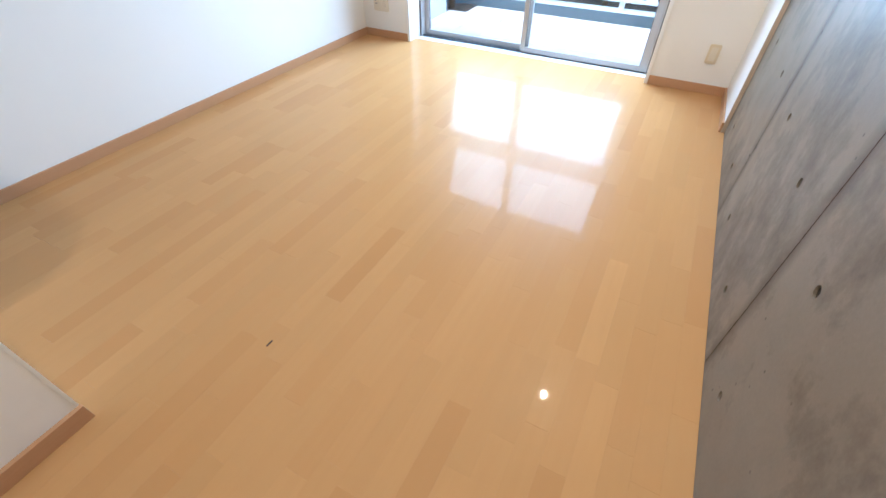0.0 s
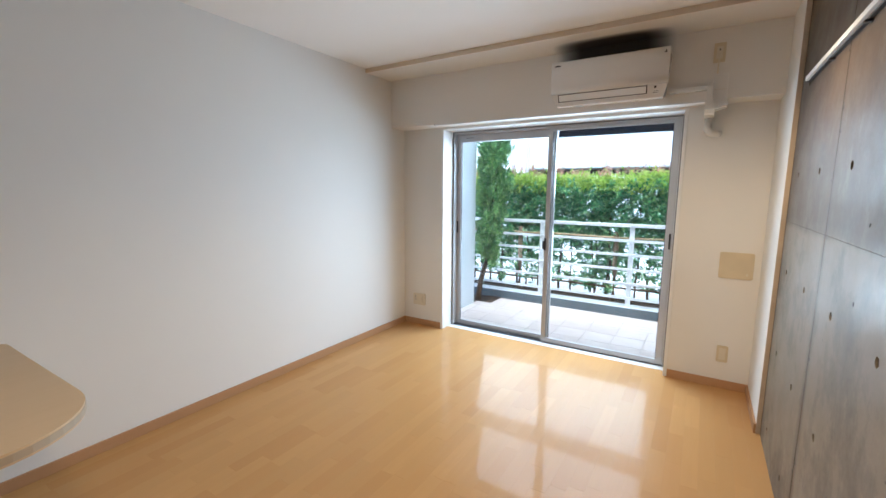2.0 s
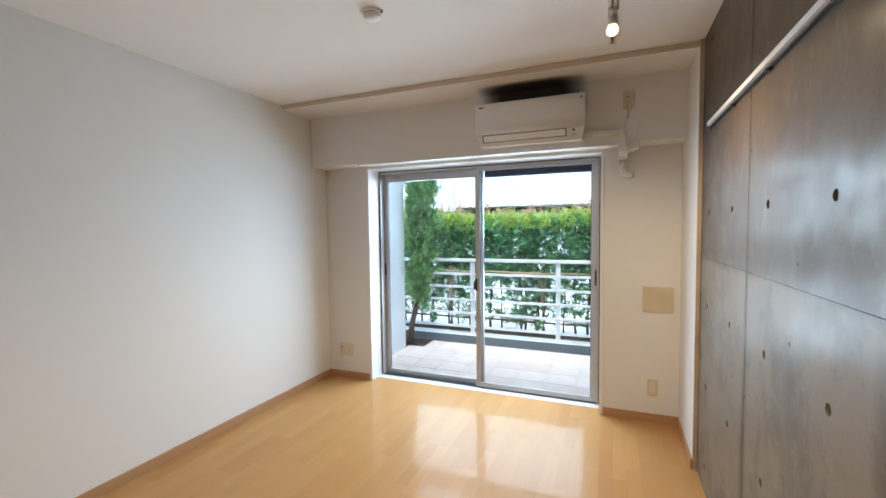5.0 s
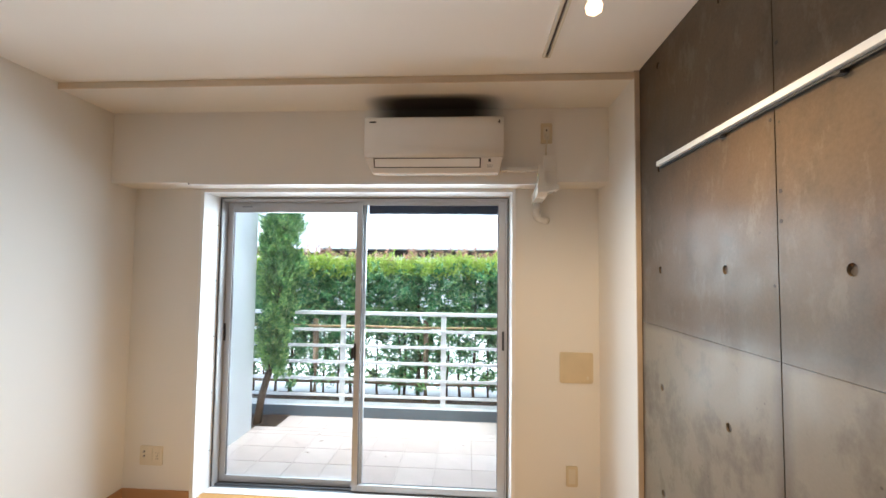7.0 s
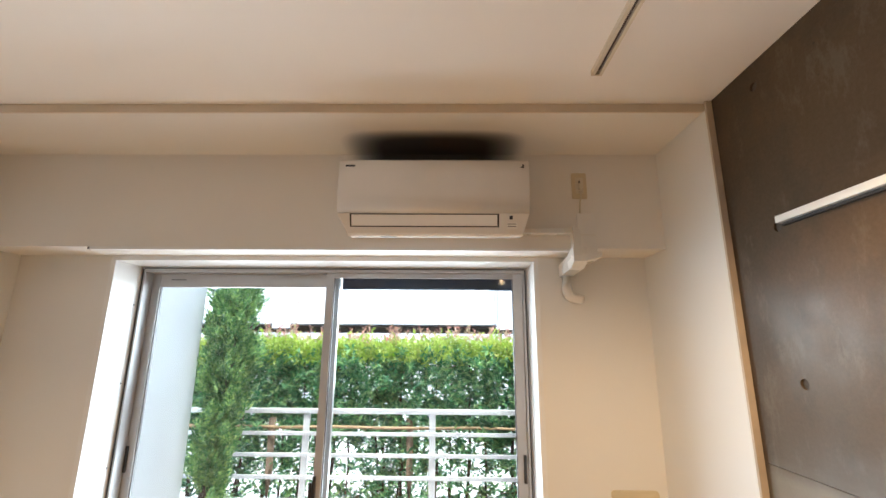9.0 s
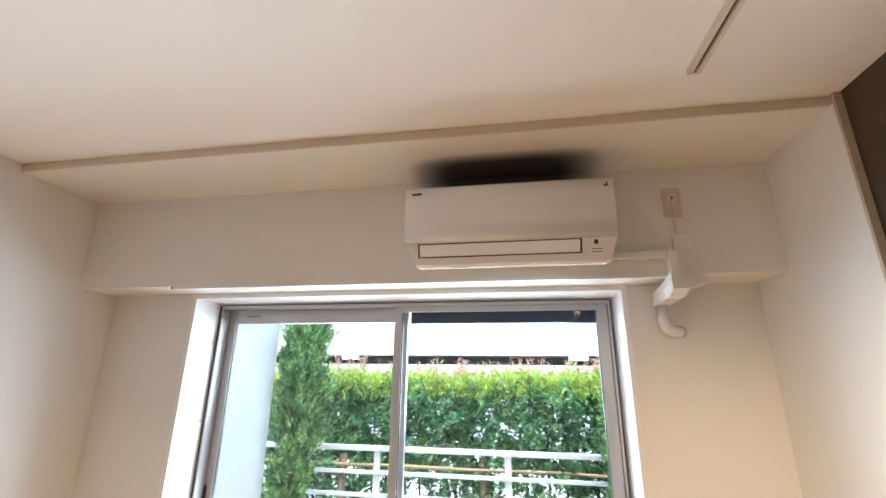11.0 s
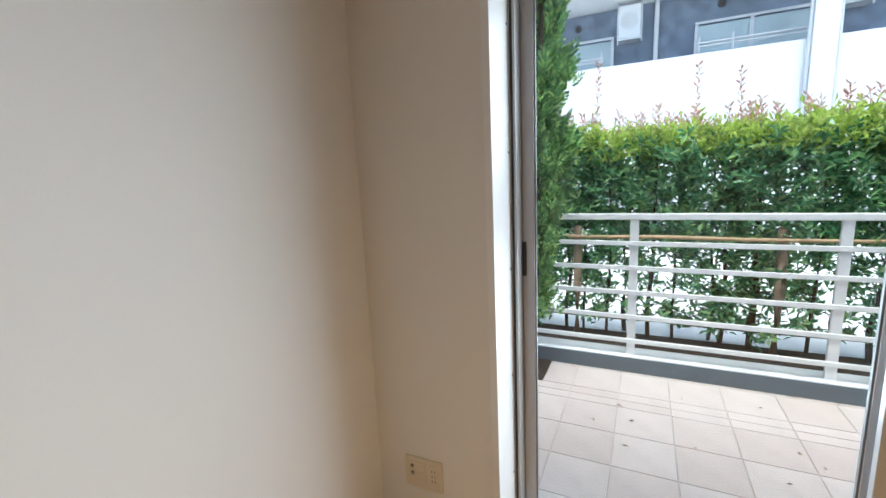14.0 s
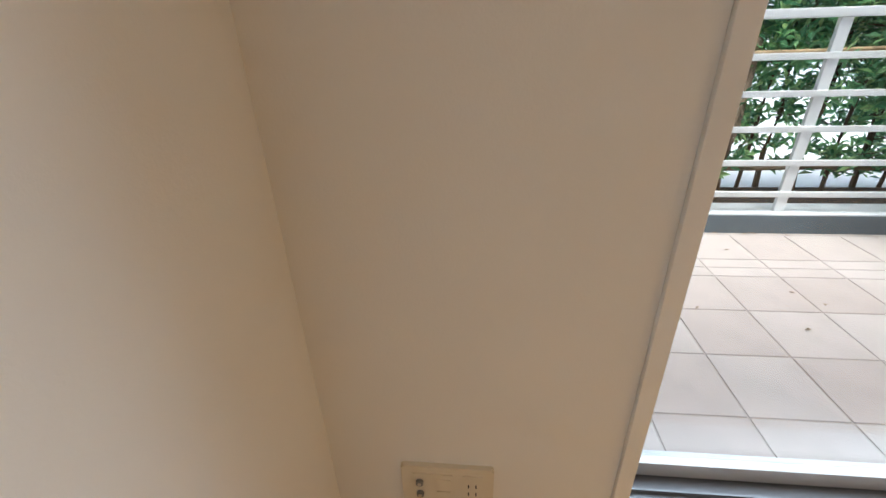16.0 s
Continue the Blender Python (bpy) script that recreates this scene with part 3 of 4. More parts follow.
lock = part("crescent_lock", box(-1.063, -1.048, 4.072, 4.0868, 0.868, 0.980, 0.004), BLACK_PLASTIC, inner, "dark crescent lock")
part("lever", box(-1.078, -1.0632, 4.066, 4.082, 0.880, 0.955, 0.005), BLACK_PLASTIC, lock)
for k in range(5):
    part("screw_plug", cyl((WX0 - 0.0005, 4.058, 0.25 + k * 0.38), (WX0 + 0.002, 4.058, 0.25 + k * 0.38), 0.004, n=8), GREY_MARK, window)

# ---- curtain rail along the beam ----
rail = thing("curtain_rail", "white metal curtain rail along the beam's lower edge", "curtain rail")
part("track", box(-2.0, 0.165, BEAM_Y - 0.003, BEAM_Y + 0.020, BEAM_Z - 0.012, BEAM_Z, 0.002), WHITE_TRIM, rail)
part("end_cap", box(-2.010, -2.0005, BEAM_Y - 0.001, BEAM_Y + 0.018, BEAM_Z - 0.012, BEAM_Z, 0.002), GREY_MARK, rail)
for x in (-1.7, -0.9, -0.12):
    part("bracket", box(x, x + 0.03, BEAM_Y + 0.0205, BEAM_Y + 0.05, BEAM_Z - 0.006, BEAM_Z), WHITE_TRIM, rail)


# ---- air conditioner ----
def air_conditioner():
    ac = thing("air_conditioner", "white wall air conditioner with closed louvre on the beam", "air conditioner", at=(-0.487, 3.70, 2.05))
    ac.location = (0, 0, 0)
    x0, x1 = -0.868, -0.117
    shell = prism([(3.7045, 2.045), (3.7045, 2.295), (3.53, 2.300), (3.505, 2.290), (3.512, 2.09), (3.553, 2.008), (3.60, 2.012)], "x", x0 + 0.003, x1 - 0.003)
    for v in shell.verts:
        if v.co.z < 2.07:
            v.co.x += 0.040 if v.co.x < -0.5 else -0.024
    part("body", shell, AC_WHITE, ac)
    front = [(3.5045, 2.302), (3.494, 2.306), (3.488, 2.296), (3.4865, 2.24), (3.487, 2.16), (3.4905, 2.11), (3.496, 2.088), (3.511, 2.088)]
    panel = prism(front, "x", x0, x1)
    bmesh.ops.bevel(panel, geom=[e for e in panel.edges if abs(e.verts[0].co.x - e.verts[1].co.x) < 1e-6], offset=0.0015, segments=2, affect="EDGES")
    part("front_panel", panel, AC_WHITE, ac, "glossy white front panel", True)
    lower = [(3.4985, 2.0865), (3.5125, 2.0865), (3.553, 2.008), (3.536, 2.002), (3.524, 2.010)]
    low = prism(lower, "x", x0 + 0.001, x1 - 0.001)
    for v in low.verts:
        if v.co.z < 2.05:
            v.co.x += 0.040 if v.co.x < -0.5 else -0.024
    part("lower_casing", low, AC_WHITE, ac)

    def on_slope(xa, xb, s0, s1, out, thick):
        p0, p1 = Vector((0, 3.4985, 2.0865)), Vector((0, 3.524, 2.010))
        d = p1 - p0
        nrm = Vector((0, d.z, -d.y)).normalized()
        if nrm.y > 0:
            nrm = -nrm
        o = [p0 + d * s0 + nrm * out, p0 + d * s1 + nrm * out, p0 + d * s1 + nrm * (out - thick), p0 + d * s0 + nrm * (out - thick)]
        return prism([(q.y, q.z) for q in o], "x", xa, xb)
    part("outlet_gap", on_slope(-0.818, -0.236, 0.03, 0.68, 0.0006, 0.004), DARK, ac, "dark gap round the louvre")
    part("louvre", on_slope(-0.811, -0.243, 0.08, 0.62, 0.003, 0.004), LOUVRE_LIT, ac, "white closed louvre")
    part("display", on_slope(-0.196, -0.183, 0.12, 0.30, 0.001, 0.003), BLACK_PLASTIC, ac)
    part("label_bar", on_slope(-0.205, -0.165, 0.45, 0.75, 0.0008, 0.003), WHITE_TRIM, ac)
    for k in range(2):
        part("label_line", on_slope(-0.203, -0.170, 0.50 + 0.12 * k, 0.54 + 0.12 * k, 0.0014, 0.003), GREY_MARK, ac)
    part("logo_mark", box(-0.842, -0.804, 3.4862, 3.4885, 2.274, 2.282), BLACK_PLASTIC, ac, "plain dark maker's mark")
    part("logo_mark", prism([(-0.152, 2.272), (-0.136, 2.268), (-0.136, 2.284), (-0.142, 2.284), (-0.142, 2.276)], "y", 3.4862, 3.4885), BLACK_PLASTIC, ac, "small dark emblem")
    part("base_vent", box(-0.70, -0.64, 3.541, 3.556, 2.0015, 2.0075), GREY_MARK, ac)
    return ac


air_conditioner()

# ---- pipe cover beside the air conditioner ----
pipe = thing("pipe_cover", "white plastic pipe duct stepping down the beam", "duct")
part("horizontal_duct", box(-0.119, 0.094, 3.668, BEAM_Y - 0.0002, 2.051, 2.077, 0.006), WHITE_PLASTIC, pipe)
bend = [(0.0945, 2.077), (0.112, 2.075), (0.122, 2.067), (0.126, 2.052), (0.126, 1.9905), (0.0945, 1.9905)]
part("vertical_duct", prism(bend, "y", 3.660, BEAM_Y - 0.0002), WHITE_PLASTIC, pipe)
part("cover_box", box(0.1265, 0.205, 3.698, BEAM_Y - 0.0002, 1.975, 2.150, 0.004), WALLPAPER, pipe, "papered box beside the duct")
part("cover_seam", box(0.128, 0.203, 3.6973, 3.6982, 2.052, 2.0535), CREAM_PLASTIC, pipe)
part("step_piece", prism([(3.657, 1.990), (3.657, 1.930), (3.70, 1.909), (3.86, 1.900), (3.9049, 1.900), (3.9049, 1.955), (3.73, 1.974), (3.7049, 1.990)], "x", 0.090, 0.146), WHITE_PLASTIC, pipe)
part("wall_pipe", tube([(0.115, 3.872, 1.8995), (0.115, 3.872, 1.845), (0.117, 3.872, 1.822), (0.126, 3.873, 1.806), (0.142, 3.876, 1.799), (0.166, 3.882, 1.797), (0.184, 3.9049, 1.797)], [0.023, 0.023, 0.023, 0.0225, 0.022, 0.022, 0.022], 14), WHITE_PLASTIC, pipe, "", True)
part("flange", prism([(0.1465, 1.936), (0.212, 1.950), (0.212, 1.9745), (0.1465, 1.9745)], "y", 3.668, 3.80), WHITE_PLASTIC, pipe)

# ---- outlets and plates ----
out = thing("aircon_outlet", "yellowed wall outlet with a plug above the duct", "outlet")
part("cover", plate(0.113, 0.177, 2.218, 2.336, BEAM_Y, 0.009, 0.004), BEIGE_PLASTIC, out)
part("socket_face", plate(0.128, 0.162, 2.240, 2.314, BEAM_Y - 0.009, 0.003, 0.003), CREAM_PLASTIC, out)
part("plug", box(0.136, 0.154, BEAM_Y - 0.034, BEAM_Y - 0.012, 2.250, 2.274, 0.004), CREAM_PLASTIC, out)
part("pin_slot", box(0.142, 0.148, BEAM_Y - 0.0128, BEAM_Y - 0.0118, 2.288, 2.300), DARK, out)
part("cord", tube([(0.145, BEAM_Y - 0.030, 2.251), (0.146, BEAM_Y - 0.026, 2.230), (0.144, BEAM_Y - 0.012, 2.205), (0.143, BEAM_Y - 0.006, 2.180), (0.143, BEAM_Y - 0.005, 2.151)], [0.004] * 5, 8), CREAM_PLASTIC, out, "", True)

cover = thing("wall_cover_plate", "yellowed square blank cover plate on the wall", "cover plate")
part("cover", plate(0.261, 0.459, 0.807, 0.990, BACK, 0.010, 0.012), BEIGE_PLASTIC, cover)
part("inset", plate(0.272, 0.448, 0.818, 0.979, BACK - 0.010, 0.002, 0.008), BEIGE_PLASTIC, cover)
part("catch", plate(0.420, 0.432, 0.832, 0.850, BACK - 0.012, 0.003, 0.003), CREAM_PLASTIC, cover)

blank = thing("wall_outlet", "cream wall outlet plate near the floor", "outlet")
part("cover", plate(0.298, 0.366, 0.195, 0.314, BACK, 0.009, 0.008), BEIGE_PLASTIC, blank)
part("face", plate(0.312, 0.352, 0.212, 0.297, BACK - 0.009, 0.002, 0.004), CREAM_PLASTIC, blank)

multi = thing("media_outlet", "cream double outlet plate with aerial and phone jacks", "outlet")
MX0, MX1, MZ0, MZ1 = -2.390, -2.241, 0.212, 0.332
part("cover", plate(MX0, MX1, MZ0, MZ1, BACK, 0.008, 0.005), CREAM_PLASTIC, multi)
part("module", plate(-2.372, -2.306, 0.232, 0.316, BACK - 0.008, 0.002, 0.002), CREAM_PLASTIC, multi)
part("module", plate(-2.292, -2.258, 0.232, 0.316, BACK - 0.008, 0.002, 0.002), CREAM_PLASTIC, multi)
for z in (0.298, 0.270):
    jack = part("aerial_jack", cyl((-2.360, BACK - 0.010, z), (-2.360, BACK - 0.015, z), 0.0062, n=16), GREY_MARK, multi, "round aerial jack")
    part("core", cyl((-2.360, BACK - 0.0152, z), (-2.360, BACK - 0.0165, z), 0.003, n=10), SILVER, jack)
part("phone_jack", box(-2.333, -2.310, BACK - 0.0112, BACK - 0.0098, 0.284, 0.306), CREAM_PLASTIC, multi)
part("phone_jack", box(-2.333, -2.310, BACK - 0.0112, BACK - 0.0098, 0.252, 0.276), CREAM_PLASTIC, multi)
for z in (0.293, 0.274, 0.255):
    for x in (-2.281, -2.269):
        part("pin_slot", box(x - 0.001, x + 0.001, BACK - 0.0106, BACK - 0.0096, z - 0.004, z + 0.004), DARK, multi)

# ---- lighting rail with spotlights ----
duct = thing("lighting_rail", "white ceiling lighting track", "lighting rail")
RX = 0.046
bm = box(RX - 0.017, RX - 0.006, -1.3, 3.146, CEIL - 0.018, CEIL)
box(RX + 0.006, RX + 0.017, -1.3, 3.146, CEIL - 0.018, CEIL, bm=bm)
part("track", bm, CREAM_PLASTIC, duct)
part("slot", box(RX - 0.006, RX + 0.006, -1.3, 3.139, CEIL - 0.008, CEIL - 0.0005), plain("slot_copper", (0.07, 0.045, 0.035), 0.5, vary=0.2), duct, "dark conductor slot")
part("end_cap", box(RX - 0.018, RX + 0.018, 3.146, 3.153, CEIL - 0.019, CEIL, 0.002), CREAM_PLASTIC, duct)


def spotlight(y):
    s = thing("spotlight", "small silver spotlight with a lit warm bulb", "spotlight", "spotlights on the track")
    part("adapter", box(RX - 0.015, RX + 0.015, y - 0.075, y + 0.045, CEIL - 0.040, CEIL - 0.018, 0.004), plain("adapter_brown", (0.10, 0.065, 0.05), 0.45, vary=0.1), s, "dark track adapter")
    part("arm", tube([(RX, y - 0.03, CEIL - 0.040), (RX, y - 0.02, CEIL - 0.09), (RX + 0.001, y, CEIL - 0.13), (RX + 0.002, y + 0.004, CEIL - 0.163)], [0.006, 0.006, 0.006, 0.007], 10), SILVER, s, "", True)
    part("socket", cyl((RX + 0.002, y + 0.002, CEIL - 0.158), (RX + 0.003, y + 0.010, CEIL - 0.223), 0.017, 0.021, 20), SILVER, s, "", True)
    bulb = part("bulb", tube([(RX + 0.003, y + 0.010, CEIL - 0.2235), (RX + 0.003, y + 0.011, CEIL - 0.240), (RX + 0.003, y + 0.012, CEIL - 0.256), (RX + 0.003, y + 0.0125, CEIL - 0.265)], [0.016, 0.024, 0.0215, 0.008], 16), BULB, s, "lit warm bulb", True)
    bulb.visible_shadow = False
    part("wire", tube([(RX + 0.02, y - 0.03, CEIL - 0.042), (RX + 0.024, y - 0.01, CEIL - 0.1), (RX + 0.023, y + 0.004, CEIL - 0.168)], [0.0025] * 3, 6), BLACK_PLASTIC, s, "", True)


spotlight(2.428)
spotlight(0.45)

# ---- ceiling fittings ----
det = thing("smoke_detector", "round white smoke detector on the ceiling", "smoke detector")
dx, dy = -1.018, 2.350
part("base", cyl((dx, dy, CEIL), (dx, dy, CEIL - 0.012), 0.052, n=32), DETECTOR_WHITE, det)
part("dome", tube([(dx, dy, CEIL - 0.012), (dx, dy, CEIL - 0.024), (dx, dy, CEIL - 0.034), (dx, dy, CEIL - 0.038)], [0.042, 0.041, 0.030, 0.012], 28), DETECTOR_WHITE, det, "", True)
part("vent_slot", cyl((dx, dy, CEIL - 0.0125), (dx, dy, CEIL - 0.0140), 0.0425, n=28), GREY_MARK, det)
part("test_tab", box(dx + 0.046, dx + 0.058, dy - 0.006, dy + 0.006, CEIL - 0.014, CEIL - 0.002, 0.002), GREY_MARK, det)
rose = thing("ceiling_rose", "round cream ceiling lamp socket with brass contacts", "ceiling socket")
px, py = -1.020, 1.83
part("base", cyl((px, py, CEIL), (px, py, CEIL - 0.010), 0.050, n=28), CREAM_PLASTIC, rose)
part("socket", cyl((px, py, CEIL - 0.010), (px, py, CEIL - 0.030), 0.036, 0.034, 28), CREAM_PLASTIC, rose)
for a in (0, 180):
    part("contact", box(px + 0.024 * math.cos(radians(a)) - 0.005, px + 0.024 * math.cos(radians(a)) + 0.005, py - 0.012, py + 0.012, CEIL - 0.032, CEIL - 0.0301), BEIGE_PLASTIC, rose)

# ---- picture rail on the concrete ----
pic = thing("picture_rail", "white metal rail fixed along the concrete wall", "picture rail")
part("rail", box(RIGHT - 0.022, RIGHT - 0.003, -1.3, 3.104, 1.934, 1.954, 0.002), WHITE_TRIM, pic)
# the thin shadow below the rail, added as a dark strip
part("web", box(RIGHT - 0.012, RIGHT - 0.0006, -1.3, 3.096, 1.925, 1.9315), DARK, pic, "dark strip painted in as the rail's shadow")
for y in (2.66, 2.23, 1.78, 1.34, 0.9):
    part("bracket", box(RIGHT - 0.020, RIGHT - 0.0006, y - 0.010, y + 0.010, 1.917, 1.9248), BLACK_PLASTIC, pic)

# ---- kitchen counter behind the camera's start ----
counter = thing("kitchen_counter", "white panelled counter with a rounded pale wooden top", "counter")
part("panel", box(-1.95, -1.077, -0.9, 0.504, 0.0, 0.820, 0.003), WHITE_TRIM, counter, "white laminate panel")
part("corner_trim", box(-1.085, -1.0755, 0.497, 0.5055, 0.064, 0.820, 0.001), WHITE_PLASTIC, counter)
part("plinth", box(-1.0765, -1.061, -0.9, 0.509, 0.0, 0.062, 0.002), BASE_WOOD, counter, "brown wooden plinth")
o = [(-1.975, -0.9), (-1.07, -0.9), (-1.07, 0.58)]
o += [(-1.29 + 0.22 * math.cos(radians(a)), 0.588 + 0.22 * math.sin(radians(a))) for a in range(0, 91, 9)]
o += [(-1.975 + 0.03, 0.808), (-1.975, 0.78)]
top = prism(o, "z", 0.8205, 0.850)
bmesh.ops.bevel(top, geom=[e for e in top.edges if abs(e.verts[0].co.z - e.verts[1].co.z) < 1e-6], offset=0.004, segments=2, affect="EDGES")
part("countertop", top, COUNTER_WOOD, counter, "pale wood-grain laminate top with rounded corner")
part("top_edge", prism([(x * 1.0 + (0.0012 if x > -1.2 else 0), y + (0.0012 if y > 0.5 else 0)) for x, y in o], "z", 0.826, 0.844), plain("edge_band", (0.42, 0.36, 0.28), 0.5, vary=0.05), counter, "greyish edge band")

# ---- outside: ground, terrace, planting ----
TZ = -0.125
setting("ground", box(-200, 200, 6.44, 400, -0.9, -0.100), ROAD, "pale concrete road beyond the hedge", "road")
setting("ground_near", box(-200, 200, -200, 6.44, -0.95, -0.36), ROAD, "pale ground under the building", "ground")
setting("planting_bed", box(-6, 5, 6.0125, 6.37, -0.5, -0.032), SOIL, "dark bare soil bed under the hedge", "soil")
setting("bed_edging", box(-6, 5, 6.371, 6.439, -0.6, -0.045), CURB_TOP, "grey concrete edging of the bed", "kerb")
curb = tagged(new("terrace_curb"), "low terrace kerb, grey face and pale top", "kerb", "", "structure")
# the face is much darker and bluer than the top
part("core", box(-6, 5, 5.826, 6.009, -0.5, -0.0205), CURB_FACE, curb, "darker blue-grey face")
part("cap", box(-6, 5, 5.830, 6.012, -0.0203, -0.012, 0.003), CURB_TOP, curb, "paler top")
setting("terrace_side_wall", box(-2.62, -2.452, 4.2, 5.405, -0.5, 3.4, 0.006), SIDE_WALL, "pale painted terrace side wall", "wall")
setting("terrace_side_wall_far", box(1.9, 2.06, 4.2, 5.405, -0.5, 3.4, 0.006), SIDE_WALL, "pale painted terrace side wall beyond the window", "wall")
setting("facade", box(-2.65, 2.06, 4.2, 4.26, WZ1 + 0.02, 3.4), SIDE_WALL, "painted outer wall above the window", "wall")
bm = box(-2.65, WX0 + 0.001, 4.2, 4.215, -0.5, WZ1 + 0.02)
box(WX1, 2.06, 4.2, 4.215, -0.5, WZ1 + 0.02, bm=bm)
setting("facade_lower", bm, SIDE_WALL, "painted outer wall beside the window", "wall")
setting("roof", box(LEFT - 0.3, 2.06, SOUTH - 0.3, 4.26, 3.4, 3.6), SIDE_WALL, "flat slab over the room", "roof")
setting("outer_step", box(WX0, WX1, 4.2, 4.235, -0.5, -0.022, 0.004), CURB_TOP, "mortar step under the window track", "step")

# tree pit at the corner of the terrace
setting("tree_pit", box(-2.452, -2.235, 5.490, 5.826, -0.5, TZ + 0.004), SOIL, "soil pit at the terrace corner", "soil")
setting("tree_pit_end", box(-6, -2.452, 5.405, 5.826, -0.5, TZ - 0.004), SOIL, "soil strip past the side wall", "soil")


def railing():
    r = thing("railing", "white painted metal railing with six horizontal bars", "railing")
    y = 5.890
    for x in (-3.921, -2.804, -1.686, -0.569, 0.548, 1.665):
        p = part("post", box(x - 0.028, x + 0.028, y - 0.012, y + 0.012, -0.0118, 0.970, 0.003), RAIL_WHITE, r)
        part("foot_plate", box(x - 0.031, x + 0.031, y - 0.018, y + 0.018, -0.0117, -0.003, 0.002), STEEL, p)
    part("top_rail", box(-4.6, 2.4, y - 0.024, y + 0.024, 0.970, 1.012, 0.008), RAIL_WHITE, r)
    for z in (0.092, 0.272, 0.452, 0.630, 0.805):
        part("bar", box(-4.6, 2.4, y - 0.024, y - 0.004, z - 0.016, z + 0.016, 0.005), RAIL_WHITE, r)


railing()


def leaf_mesh(name, seeds, material, parent, smooth=False):
    """Many small folded leaves: (place, direction, up, length, width)."""
    verts, faces = [], []
    for p, d, u, ln, wd in seeds:
        s = d.cross(u)
        if s.length < 1e-4:
            continue
        s.normalize()
        n = s.cross(d).normalized()
        k = len(verts)
        verts += [p, p + d * ln * 0.5 + s * wd * 0.5 + n * wd * 0.22, p + d * ln - n * ln * 0.12, p + d * ln * 0.5 - s * wd * 0.5 + n * wd * 0.22]
        faces += [(k, k + 1, k + 2), (k, k + 2, k + 3)]
    me = bpy.data.meshes.new(name)
    me.from_pydata([tuple(v) for v in verts], [], faces)
    me.materials.append(material)
    ob = new(name, me)
    ob.parent = parent
    ob["kind"] = "stuff"
    return ob


def unit(rg, up=0.0):
    v = Vector((rg.gauss(0, 1), rg.gauss(0, 1), rg.gauss(0, 1) + up))
    return v.normalized()


def hedge_shrub(seed):
    rg = random.Random(seed)
    s = thing("hedge_shrub", "clipped photinia shrub, dark leaves and yellow-green top", "hedge", "hedge behind the railing")
    wood = bmesh.new()
    tips = []
    for k in range(2):
        x, y = rg.uniform(-0.10, 0.10), rg.uniform(-0.07, 0.07)
        line, r = [], []
        for i in range(7):
            f = i / 6
            line.append((x + rg.gauss(0, 0.018) * (i > 0), y + rg.gauss(0, 0.018) * (i > 0), -0.10 + 1.55 * f))
            r.append(0.016 * (1 - 0.7 * f) * (1.25 if k == 0 else 0.9))
        tube(line, r, 6, wood)
        for i in range(22):
            f = rg.uniform(0.10, 0.98)
            a = Vector(line[int(f * 6)])
            a.z = -0.10 + 1.55 * f
            ang = rg.uniform(0, 2 * math.pi)
            reach = rg.uniform(0.10, 0.26)
            e = a + Vector((math.cos(ang) * reach, math.sin(ang) * reach, rg.uniform(0.02, 0.16)))
            tube([a, (a + e) / 2 + Vector((0, 0, -0.01)), e], [0.004, 0.003, 0.002], 4, wood)
            tips.append((a, e))
    part("stems", wood, BARK, s)
    leaves = []

    def whorl(p, axis, n):
        """A rosette of leaves round the end of a twig."""
        side = axis.orthogonal().normalized()
        across = axis.cross(side)
        big = rg.uniform(0.8, 1.15)
        for k in range(n):
            ang = 2.4 * k + rg.uniform(-0.3, 0.3)
            out = side * math.cos(ang) + across * math.sin(ang)
            d = (out + axis * rg.uniform(0.15, 0.9)).normalized()
            leaves.append((p - axis * 0.012 * k, d, (axis + unit(rg) * 0.35).normalized(), big * rg.uniform(0.056, 0.088), big * rg.uniform(0.024, 0.036)))

    for a, e in tips:
        for i in range(5):
            f = rg.uniform(0.3, 1.1)
            p = a.lerp(e, f) + Vector((rg.gauss(0, 0.035), rg.gauss(0, 0.035), rg.gauss(0, 0.03)))
            if p.z > 1.55 or (p.z < 0.5 and rg.random() < 0.35):
                continue
            whorl(p, ((e - a).normalized() * 0.6 + unit(rg, 0.8)).normalized(), rg.randint(5, 8))
    for i in range(230):
        z = rg.uniform(0.75, 1.53) if rg.random() < 0.80 else rg.uniform(0.2, 0.8)
        p = Vector((rg.uniform(-0.2, 0.2), rg.uniform(-0.27, 0.27), z))
        whorl(p, unit(rg, 0.9), rg.randint(5, 8))
    leaf_mesh("leaves", leaves, LEAF, s)
    fresh = []
    for i in range(900):
        p = Vector((rg.uniform(-0.2, 0.2), rg.uniform(-0.28, 0.28), 1.53 + rg.gauss(0, 0.05) - abs(rg.gauss(0, 0.05))))
        fresh.append((p, unit(rg, 0.9), unit(rg, 0.8), rg.uniform(0.045, 0.08), rg.uniform(0.018, 0.030)))
    leaf_mesh("new_growth", fresh, NEW_LEAF, s)
    shoots, red = bmesh.new(), []
    for i in range(11):
        tall = 0.52 - 0.09 * i if (seed == 1 and i < 2) or (seed == 3 and i < 1) else rg.uniform(0.06, 0.20)
        b = Vector((rg.uniform(-0.18, 0.18) if tall < 0.3 else 0.16 - 0.28 * i, rg.uniform(-0.22, 0.22), 1.55))
        e = b + Vector((rg.gauss(0, 0.02), rg.gauss(0, 0.02), tall))
        tube([b, e], [0.0022, 0.0012], 4, shoots)
        n = 3 + int(tall * 40)
        for k in range(n):
            f = 0.25 + 0.75 * k / n
            ang = k * 2.4
